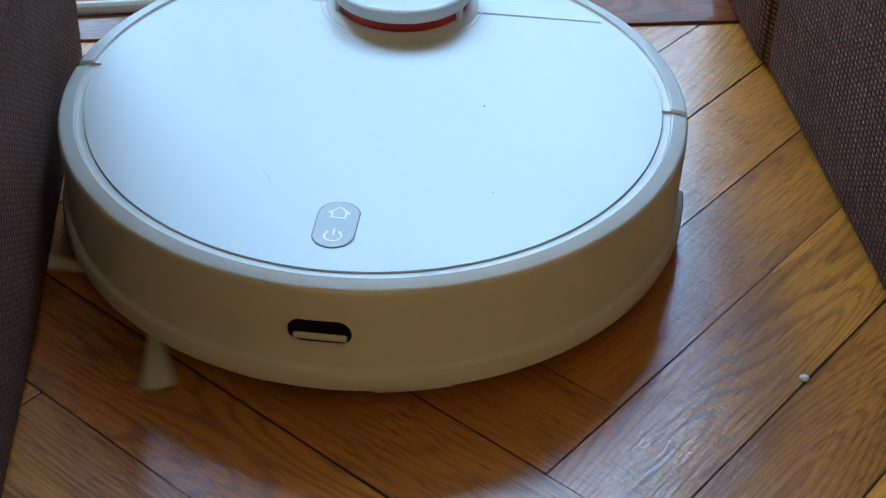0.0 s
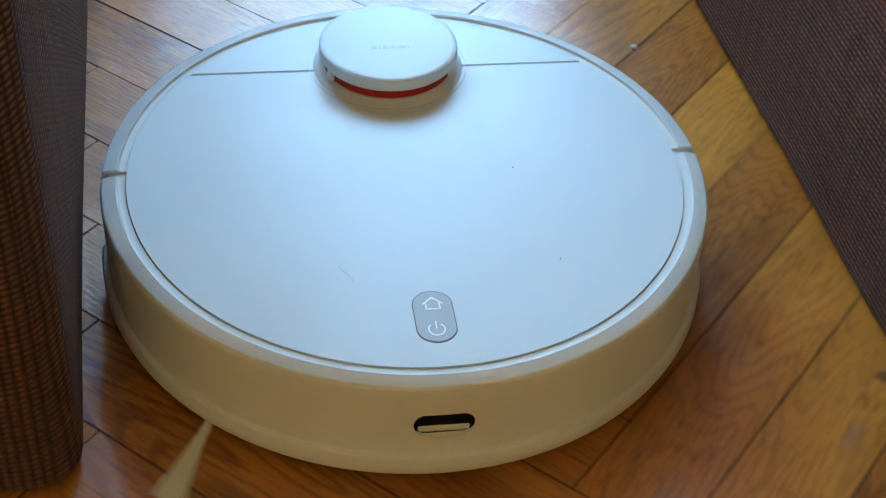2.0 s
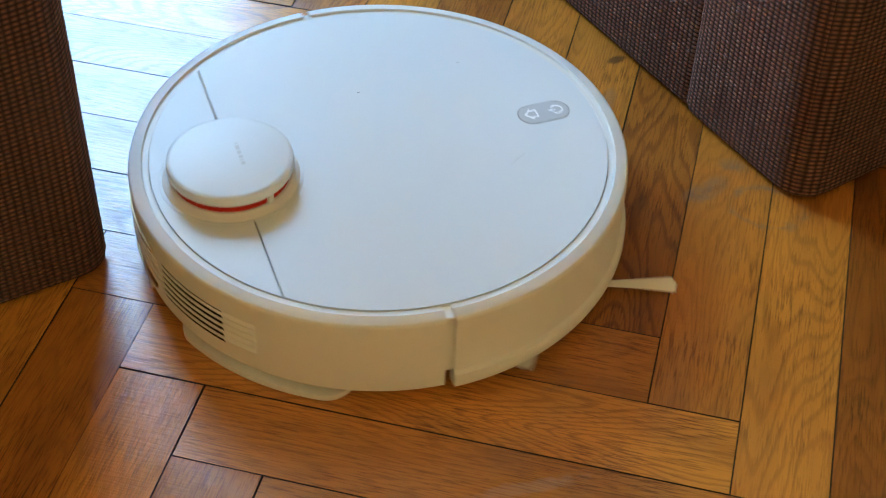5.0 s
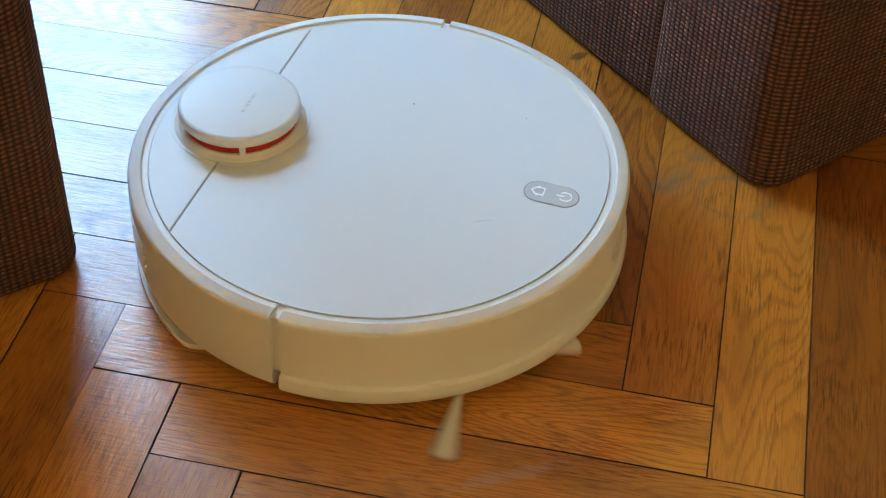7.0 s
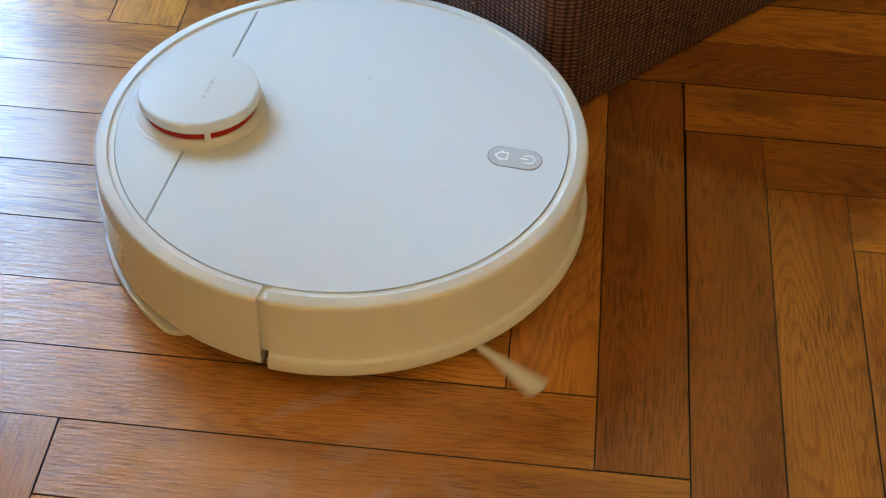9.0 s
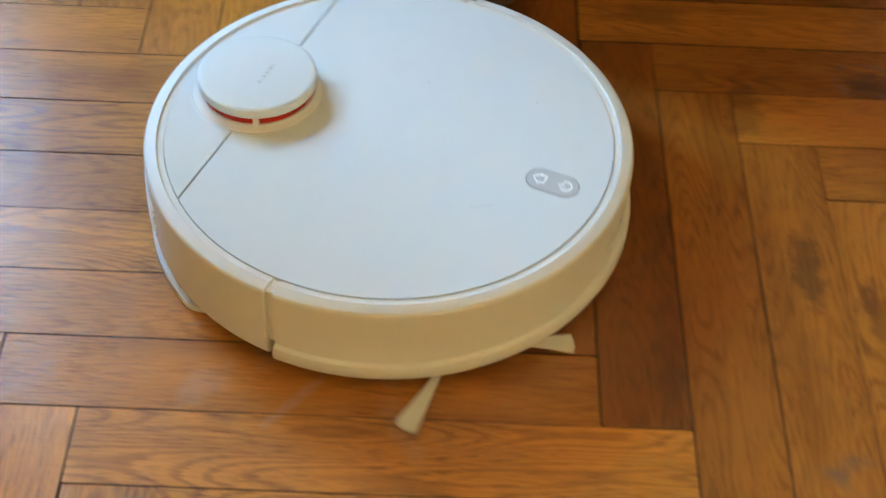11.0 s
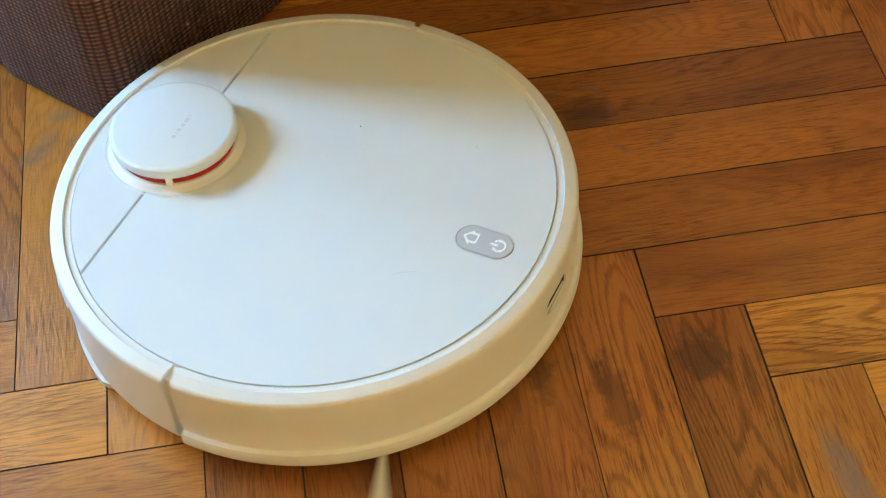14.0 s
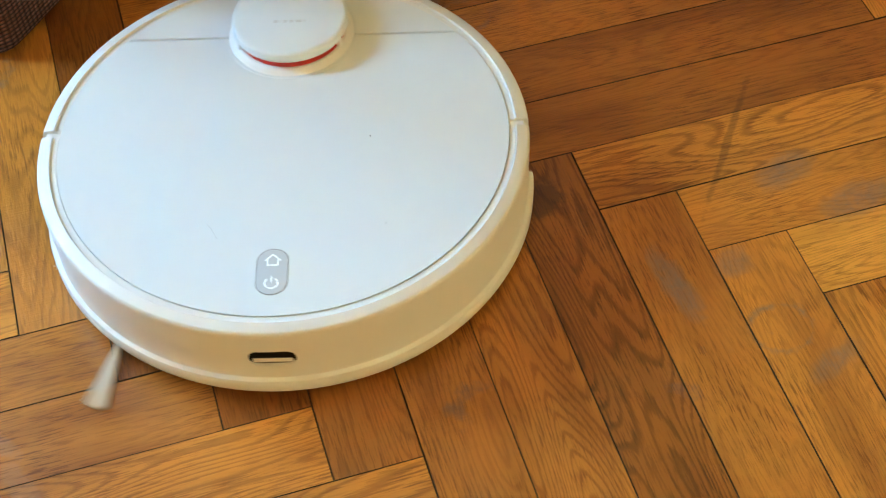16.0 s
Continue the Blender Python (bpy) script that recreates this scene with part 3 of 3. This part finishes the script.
    part("red_slit", lathe([(0.0, 0.0802), (0.0408, 0.0802), (0.0408, 0.0870), (0.0, 0.0870)], seg=72, c=TC), REDP, turret, "dark red translucent ring")
    part("cap", lathe([(0.0, 0.0866), (0.0412, 0.0866), (0.0430, 0.0869), (0.0436, 0.0878), (0.0436, 0.0924), (0.0432, 0.0938), (0.0421, 0.0946), (0.0400, 0.0949), (0.0, 0.0951)], seg=96, c=TC), LIDM, turret, "flat white cap")
    for d in (-64, 64):
        x, y, _ = polar(d, 0.0416, 0, TC)
        pm = boxed((-0.0022, -0.0016, 0.0798), (0.0022, 0.0016, 0.0870), 0.0004)
        bmesh.ops.rotate(pm, verts=pm.verts, matrix=Matrix.Rotation(radians(d), 3, "Z"))
        bmesh.ops.translate(pm, verts=pm.verts, vec=(x, y, 0))
        part("post", pm, WHITE, turret)
    part("back_wall", lathe([(0.0400, 0.0800), (0.0428, 0.0800), (0.0429, 0.0869), (0.0400, 0.0869)], 100, 184, 180, TC), WHITE, turret)
    part("socket_edge", lathe([(0.0494, 0.0769), (0.0502, 0.0769), (0.0501, 0.0774), (0.0496, 0.0775)], seg=96, c=TC), LIDM, turret)
    # maker's mark on the cap, as plain bars
    wd = [0.0030, 0.0008, 0.0030, 0.0032, 0.0046, 0.0008]
    x = -0.0112
    for k in wd:
        part("mark", boxed((x, 0.0985, 0.0949), (x + k, 0.1012, 0.0952)), MARK, turret, smooth=False)
        x += k + 0.0016

    # two-key pill
    pts = []
    for i in range(32):
        a = 2 * math.pi * i / 32
        pts.append((0.0104 * math.cos(a), -0.1251 + 0.0086 * (1 if math.sin(a) > 0 else -1) + 0.0104 * math.sin(a)))
    part("button_rim", prism([(px * 1.05, -0.1251 + (py + 0.1251) * 1.03) for px, py in pts], 0.0770, 0.07735), GAP, v)
    btn = part("button_panel", prism(pts, 0.0771, 0.0777, 0.0002), GREYP, v, "grey rounded key panel with two lit white icons")

    def stroke(points, w, closed, name):
        bm = bmesh.new()
        n = len(points)
        for i in range(n if closed else n - 1):
            a, b = Vector(points[i]), Vector(points[(i + 1) % n])
            d = (b - a).normalized()
            p = Vector((-d.y, d.x)) * w / 2
            a, b = a - d * w * 0.35, b + d * w * 0.35
            q = [bm.verts.new((*(k), z)) for z in (0.0776, 0.0779) for k in (a - p, b - p, b + p, a + p)]
            bm.faces.new(q[4:])
            for j in range(4):
                bm.faces.new((q[j], q[(j + 1) % 4], q[4 + (j + 1) % 4], q[4 + j]))
        part(name, bm, ICON, btn, smooth=False)

    hy = -0.1156
    stroke([(-0.0052, hy - 0.0002), (0.0, hy + 0.0047), (0.0052, hy - 0.0002)], 0.0006, False, "home_icon")
    stroke([(-0.0036, hy + 0.0006), (-0.0036, hy - 0.0042), (0.0036, hy - 0.0042), (0.0036, hy + 0.0006)], 0.0006, False, "home_icon")
    py = -0.1350
    stroke([(0.0043 * math.sin(radians(a)), py + 0.0043 * math.cos(radians(a))) for a in range(38, 323, 12)], 0.0006, False, "power_icon")
    stroke([(0, py + 0.0008), (0, py + 0.0056)], 0.0006, False, "power_icon")

    # rear vents: dark slots with slats, and shallow ribs that run out
    for sgn in (-1, 1):
        a0, a1 = sorted((sgn * 163, sgn * 143))
        vent = part("vent", lathe([(0.1700, 0.0290), (0.17605, 0.0290), (0.17605, 0.0580), (0.1700, 0.0580)], a0, a1, 360), DARK, v, "black air vent slots")
        for i in range(5):
            z = 0.0326 + i * 0.0057
            b0, b1 = sorted((sgn * 164, sgn * 142.5))
            part("slat", lathe([(0.1745, z - 0.0002), (0.1770, z), (0.1772, z + 0.0013), (0.1760, z + 0.0017), (0.1745, z + 0.0018)], b0, b1, 360), WHITE, vent)
            b0, b1 = sorted((sgn * 142.5, sgn * 134.5))
            part("rib", lathe([(0.1745, z - 0.0004), (0.1776, z + 0.0002), (0.1777, z + 0.0010), (0.1758, z + 0.0032), (0.1745, z + 0.0034)], b0, b1, 360), WHITE, vent)
    # charging plates
    pad = part("contact_pad", lathe([(0.1740, 0.0330), (0.1764, 0.0340), (0.1764, 0.0545), (0.1740, 0.0555)], 165, 195, 360), WHITE, v)
    for z in (0.0600, 0.0275):
        part("charging_contact", lathe([(0.1745, z - 0.0020), (0.1773, z - 0.0013), (0.1773, z + 0.0013), (0.1745, z + 0.0020)], 167, 193, 360), BRASS, v, "gold charging strip")
    for i in range(3):
        z = 0.0375 + i * 0.0059
        part("rib", lathe([(0.1750, z - 0.0002), (0.1772, z), (0.1772, z + 0.0016), (0.1750, z + 0.0026)], 164, 196, 360), WHITE, pad)

    def wing(a0, a1, r):
        """A sector with well rounded outer ends."""
        pts = []
        for i in range(61):
            f = i / 60
            k = max(0.0, 1 - min(f, 1 - f) / 0.16)
            x, y, _ = polar(a0 + (a1 - a0) * f, r - 0.034 * (1 - math.sqrt(max(0.0, 1 - k * k))), 0)
            pts.append((x, y))
        for f in (1.0, 0.5, 0.0):
            x, y, _ = polar(a0 + (a1 - a0) * f, 0.100, 0)
            pts.append((x, y))
        return pts

    # mop plate with its cloth, in two wings, bracket and red clips between
    for sgn in (-1, 1):
        a0, a1 = sorted((sgn * 163, sgn * 112))
        mp = part("mop_plate", prism(wing(a0, a1, 0.1770), 0.0034, 0.0082, 0.0012), WHITE, v, "white mop plate under the rear")
        part("mop_cloth", prism(wing(a0, a1, 0.1756), 0.0023, 0.0033), MOP, mp, "grey mop cloth")
        x, y, _ = polar(sgn * 172.2, 0.1655, 0)
        part("red_clip", boxed((x - 0.0055, y - 0.008, 0.0034), (x + 0.0055, y + 0.0065, 0.0092), 0.001), REDP, v, "red clip")
    part("bracket", boxed((-0.0165, 0.1480, 0.0030), (0.0165, 0.1742, 0.0094), 0.0012), WHITE, v, "white rear bracket")
    for sgn in (-1, 1):
        wb = lathe([(0.0, -0.012), (0.032, -0.012), (0.035, -0.009), (0.035, 0.009), (0.032, 0.012), (0.0, 0.012)], seg=40)
        bmesh.ops.rotate(wb, verts=wb.verts, matrix=Matrix.Rotation(radians(90), 3, "Y"))
        bmesh.ops.translate(wb, verts=wb.verts, vec=(sgn * 0.118, 0.0, 0.0372))
        part("wheel", wb, UNDER, v, "black drive wheel")
    return v


VAC = robot()


def side_brush(parent):
    """Three flared tufts on a hub; turns about its own upright axis."""
    hub = part("side_brush", lathe([(0.0, 0.0040), (0.0100, 0.0045), (0.0120, 0.0080), (0.0110, 0.0130), (0.0, 0.0130)], seg=32), WHITE, parent, "three-armed side brush with pale bristles")
    rnd = random.Random(4)
    for k in range(3):
        a = 120 * k
        turn = Matrix.Rotation(radians(a), 3, "Z")
        st = bmesh.new()
        rows = []
        for x, w, z in ((0.006, 0.0030, 0.0085), (0.020, 0.0026, 0.0082), (0.034, 0.0024, 0.0066)):
            rows.append([st.verts.new((x, w * math.cos(t), z + w * 0.75 * math.sin(t))) for t in [i * math.pi / 4 for i in range(8)]])
        for p, q in zip(rows, rows[1:]):
            for i in range(8):
                st.faces.new((p[i], p[(i + 1) % 8], q[(i + 1) % 8], q[i]))
        st.faces.new(rows[0])
        st.faces.new(rows[-1])
        bmesh.ops.rotate(st, verts=st.verts, matrix=turn)
        part("arm", st, BRISTLE, hub)
        tf = bmesh.new()
        for i in range(150):
            y0, z0 = rnd.uniform(-0.0020, 0.0020), rnd.uniform(0.0050, 0.0082)
            sp = rnd.uniform(-1, 1)
            y1, z1 = sp * 0.0078 + rnd.uniform(-0.0006, 0.0006), rnd.uniform(0.0008, 0.0030)
            x1 = 0.081 + rnd.uniform(-0.0035, 0.0015) - abs(sp) * 0.002
            d = 0.00028
            q = []
            for x, y, z in ((0.030, y0, z0), (x1, y1, z1)):
                q.append([tf.verts.new((x, y - d, z)), tf.verts.new((x, y + d, z)), tf.verts.new((x, y, z + 1.7 * d))])
            for i2 in range(3):
                tf.faces.new((q[0][i2], q[0][(i2 + 1) % 3], q[1][(i2 + 1) % 3], q[1][i2]))
            tf.faces.new(q[1])
        bmesh.ops.rotate(tf, verts=tf.verts, matrix=turn)
        tagged(part("bristle_tuft", tf, BRISTLE, hub, smooth=False), "pale flared bristle tuft", kind="stuff")
    return hub


BRUSH = side_brush(VAC)

# ---- small things ----
part("hair", tube([(-0.0469, -0.0826, 0.0774), (-0.0432, -0.0876, 0.0776), (-0.0396, -0.0949, 0.0774)], 0.00006), GAP, VAC, "fine hair lying on the cover")
for x, y, r in ((0.0623, -0.0033, 0.0005), (0.0751, -0.0854, 0.0003)):
    part("dirt_speck", lathe([(0, 0.0771), (r, 0.0771), (r * 0.7, 0.0776), (0, 0.0777)], seg=8, c=(x, y)), DARK, VAC)
crumb = mesh_ob("crumb", lathe([(0, -0.0003), (0.0022, -0.0003), (0.0026, 0.0010), (0.0014, 0.0020), (0, 0.0021)], seg=9), CABLE)
crumb.matrix_basis = pose(-0.5538, 0.7570, 0.0003, 0, 0, 20)
tagged(crumb, "small pale crumb lying on the parquet", "crumb")
cable = mesh_ob("cable", tube([tuple(room(1.328, -0.80, 0.005)), tuple(room(1.331, -0.40, 0.005)), tuple(room(1.337, -0.20, 0.005)), tuple(room(1.345, -0.05, 0.005)), tuple(room(1.36, 0.02, 0.005)), tuple(room(1.385, 0.06, 0.005))], 0.005), CABLE)
tagged(cable, "white electric cable lying along the wall", "cable")


# ---- parquet strips, last ----
W, L = 0.06135, 0.41004
GAPW = 0.00065
# strips darker or paler than the rest: a point on each, tone
STRIP_TONES = [
    (0.021, 0.132, 0.41), (0.058, 0.134, 0.53), (0.202, 0.387, 0.39), (0.101, 0.323, 0.41), (0.170, 0.363, 0.47),
    (0.126, 0.183, 0.56), (0.191, 0.169, 0.85), (0.162, 0.454, 0.56), (-0.177, 0.022, 0.95), (-0.136, -0.027, 1.10),
    (-0.396, 0.208, 1.05), (0.289, 0.128, 0.52), (0.321, 0.037, 0.80), (0.400, -0.010, 1.00), (0.411, 0.093, 1.15),
    (0.438, 0.211, 1.05), (0.498, 0.082, 0.95), (0.206, 0.012, 0.85), (0.028, -0.022, 1.15), (0.098, -0.022, 0.85),
    (-0.203, 0.297, 1.05), (-0.113, 0.107, 1.15), (-0.161, 0.211, 1.00), (0.318, 0.189, 0.90), (-0.206, 0.344, 0.60),
    (-0.152, 0.310, 0.90), (-0.077, 0.273, 1.05), (-0.214, 0.214, 0.85), (-0.302, 0.120, 0.95), (-0.572, 0.128, 0.80),
    (-0.047, 0.291, 0.60), (0.023, 0.254, 0.53), (0.086, 0.294, 0.58), (0.124, 0.299, 0.62), (0.095, 0.450, 0.53),
    (0.052, 0.515, 0.56), (0.113, 0.387, 0.56), (0.381, 0.412, 0.85), (0.373, 0.344, 0.84), (0.300, 0.285, 0.74),
    (0.354, 0.221, 0.85), (0.252, 0.173, 0.80), (0.183, 0.161, 0.80),
]


def strip_mesh():
    bm = boxed((0.0, 0.0, -0.0074), (L - GAPW, W - GAPW, 0.0))
    top = [e for e in bm.edges if all(v.co.z > -0.001 for v in e.verts)]
    bmesh.ops.bevel(bm, geom=top, offset=0.0002, segments=1, affect="EDGES")
    me = bpy.data.meshes.new("strip")
    bm.to_mesh(me)
    bm.free()
    me.materials.append(OAK)
    me.materials.append(JOINT)
    for p in me.polygons:
        p.material_index = 0 if p.normal.z > 0.95 else 1
    return me


def parquet():
    inv = ROOM.inverted()
    spots = []
    rnd = random.Random(11)
    n = L / W
    for j in range(-12, 13):
        for k in range(-60, 61):
            for upright in (True, False):
                if upright:
                    x, y = k * W + j * L, -k * W + j * L
                    c = Vector((x + W / 2, y + L / 2, 0))
                else:
                    x, y = (-k - n) * W + j * L, k * W + j * L
                    c = Vector((x + L / 2, y + W / 2, 0))
                q = inv @ c
                if not (V0 - 0.3 < q.x < V1 + 0.3 and U0 - 0.3 < q.y < BORDER):
                    continue
                m = pose(x + W - GAPW / 2, y + GAPW / 2, rnd.uniform(-0.0004, 0.0002), rnd.uniform(-0.07, 0.07), rnd.uniform(-0.02, 0.02), 90 + rnd.uniform(-0.09, 0.09)) if upright else pose(
                    x + GAPW / 2, y + GAPW / 2, rnd.uniform(-0.0004, 0.0002), rnd.uniform(-0.07, 0.07), rnd.uniform(-0.02, 0.02), rnd.uniform(-0.09, 0.09))
                near = (c - NEAR_A).length + (c - NEAR_B).length + (9.0 if q.y < U0 + 0.24 else 0.0)
                spots.append((near, upright, m, c))
    spots.sort(key=lambda s: s[0])
    me = strip_mesh()
    tone = {}
    for x, y, k in STRIP_TONES:
        for i, (_, up, m, c) in enumerate(spots[:300]):
            half = (W / 2, L / 2) if up else (L / 2, W / 2)
            if abs(x - c.x) < half[0] and abs(y - c.y) < half[1]:
                tone[i] = k
    for i, (_, up, m, c) in enumerate(spots[:300]):
        ob = new("strip", me)
        k = tone.get(i, 1.0)
        ob.color = (k, k ** 1.25, k ** 1.4, 1)
        ob.parent = floor
        ob.matrix_parent_inverse = floor.matrix_basis.inverted()
        ob.matrix_basis = m
    for flag in (True, False):
        verts, faces = [], []
        base = Matrix.Rotation(radians(90 if flag else 0), 4, "Z")
        back = base.inverted()
        for _, up, m, c in spots[300:]:
            if up != flag:
                continue
            q = back @ m
            o = len(verts)
            verts += [q @ v.co for v in me.vertices]
            faces += [[o + i for i in p.vertices] for p in me.polygons]
        raw = bpy.data.meshes.new("strips")
        raw.from_pydata(verts, [], faces)
        for p in raw.polygons:
            p.material_index = 0 if p.normal.z > 0.95 else 1
        bm = bmesh.new()
        bm.from_mesh(raw)
        to_room = back @ ROOM
        for co, no in (((V0, 0, 0), (-1, 0, 0)), ((V1, 0, 0), (1, 0, 0)), ((0, U0, 0), (0, -1, 0)), ((0, U1, 0), (0, 1, 0))):
            bmesh.ops.bisect_plane(bm, geom=bm.verts[:] + bm.edges[:] + bm.faces[:], plane_co=to_room @ Vector(co), plane_no=to_room.to_3x3() @ Vector(no), clear_outer=True)
        far = bpy.data.meshes.new("strips")
        bm.to_mesh(far)
        bm.free()
        bpy.data.meshes.remove(raw)
        far.materials.append(OAK_FAR)
        far.materials.append(JOINT)
        ob = new("strips", far)
        ob.parent = floor
        ob.matrix_parent_inverse = floor.matrix_basis.inverted()
        ob.matrix_basis = base
        tagged(ob, "outer strips of the herringbone floor", kind="stuff")


BORDER = 3.2
NEAR_A, NEAR_B = Vector((-0.66, 0.62, 0)), Vector((0.22, 0.12, 0))
parquet()
for i in range(3):
    bd = mesh_ob("border_strip", boxed((V0, 1.297 + 0.091 * i, -0.006), (V1, 1.387 + 0.091 * i, 0.0022), 0.001), BOARD)
    bd.parent = floor
    tagged(bd, "reddish border board across the floor")

# ---- what moves ----
VAC_ROWS = [
    (0, -0.8246, 0.7251, 33.2),
    (0.5, -0.7921, 0.6848, 41.9),
    (1, -0.7207, 0.6159, 47.9),
    (1.5, -0.6316, 0.5346, 46.9),
    (2, -0.5453, 0.4562, 42.9),
    (2.5, -0.4850, 0.3940, 45.1),
    (3, -0.4341, 0.3454, 45.1),
    (3.5, -0.4061, 0.3067, 28.5),
    (4, -0.3986, 0.2997, 55.9),
    (4.5, -0.3992, 0.3036, 88.9),
    (5, -0.4023, 0.3057, 123.2),
    (5.2, -0.4037, 0.3070, 132.2),
    (7.3, -0.3622, 0.2945, 80.6),
    (7.5, -0.3434, 0.2920, 83.3),
    (8, -0.2945, 0.2890, 87.6),
    (8.5, -0.2478, 0.2860, 86.0),
    (8.7, -0.2557, 0.2875, 85.6),
    (10.8, -0.1762, 0.2128, 58.5),
    (11, -0.1513, 0.2011, 68.1),
    (11.5, -0.0809, 0.1914, 94.7),
    (12, -0.0153, 0.2168, 121.4),
    (12.5, 0.0290, 0.2627, 146.3),
    (13, 0.0324, 0.2631, 118.4),
    (13.5, 0.0335, 0.2597, 84.8),
    (14, 0.0319, 0.2587, 56.1),
    (14.5, 0.0407, 0.2464, 39.1),
    (15, 0.0940, 0.1817, 38.8),
    (15.5, 0.0947, 0.1800, 17.1),
    (16, 0.0920, 0.1814, -16.4),
]
BRUSH_ROWS = [
    (0, 648), (0.2, 578), (0.4, 502), (0.6, 422), (0.8, 342), (1, 262), (1.1667, 200), (1.3333, 138),
    (1.5, 76), (1.6667, 12), (1.8333, -52), (2, -116), (2.1667, -176.7), (2.3333, -237.3), (2.5, -298), (2.6667, -374.3),
    (2.8333, -450.7), (3, -527), (3.1667, -588.3), (3.3333, -649.7), (3.5, -711), (3.6667, -775), (3.8333, -839), (4, -903),
    (4.1667, -970.3), (4.3333, -1037.7), (4.5, -1105), (4.6667, -1171.3), (4.8333, -1237.7), (5, -1304), (5.2, -1379.8), (5.4, -1455.5),
    (5.5667, -1531.3), (5.7667, -1607.1), (5.9667, -1682.8), (6.1667, -1758.6), (6.3333, -1834.4), (6.5333, -1910.2), (6.7333, -1985.9), (6.9333, -2061.7),
    (7.1, -2137.5), (7.3, -2213.2), (7.5, -2289), (7.6667, -2353.5), (7.8333, -2418), (8, -2482.5), (8.1667, -2548.3), (8.3333, -2614.2),
    (8.5, -2680), (8.7, -2755.6), (8.9, -2831.2), (9.0667, -2906.8), (9.2667, -2982.5), (9.4667, -3058.1), (9.6667, -3133.7), (9.8333, -3209.3),
    (10.0333, -3284.9), (10.2333, -3360.5), (10.4333, -3436.2), (10.6, -3511.8), (10.8, -3587.4), (11, -3663), (11.1667, -3729), (11.3333, -3795),
    (11.5, -3861), (11.6667, -3926.5), (11.8333, -3992), (12, -4057.5), (12.1667, -4122.7), (12.3333, -4187.8), (12.5, -4253), (12.6667, -4319),
    (12.8333, -4385), (13, -4451), (13.1667, -4515), (13.3333, -4579), (13.5, -4643), (13.6667, -4707.7), (13.8333, -4772.3), (14, -4837),
    (14.1667, -4904.7), (14.3333, -4972.3), (14.5, -5040), (14.6667, -5108.8), (14.8333, -5177.7), (15, -5246.5), (15.1667, -5307), (15.3333, -5367.5),
    (15.5, -5428), (15.6667, -5493), (15.8333, -5558), (16, -5623),
]


def motions():
    walk(VAC, [(t, pose(x, y, -0.0022, 0, 0, a)) for t, x, y, a in VAC_ROWS])
    walk(BRUSH, [(t, pose(-0.108, -0.102, 0.0022, 0, 0, a)) for t, a in BRUSH_ROWS])


motions()
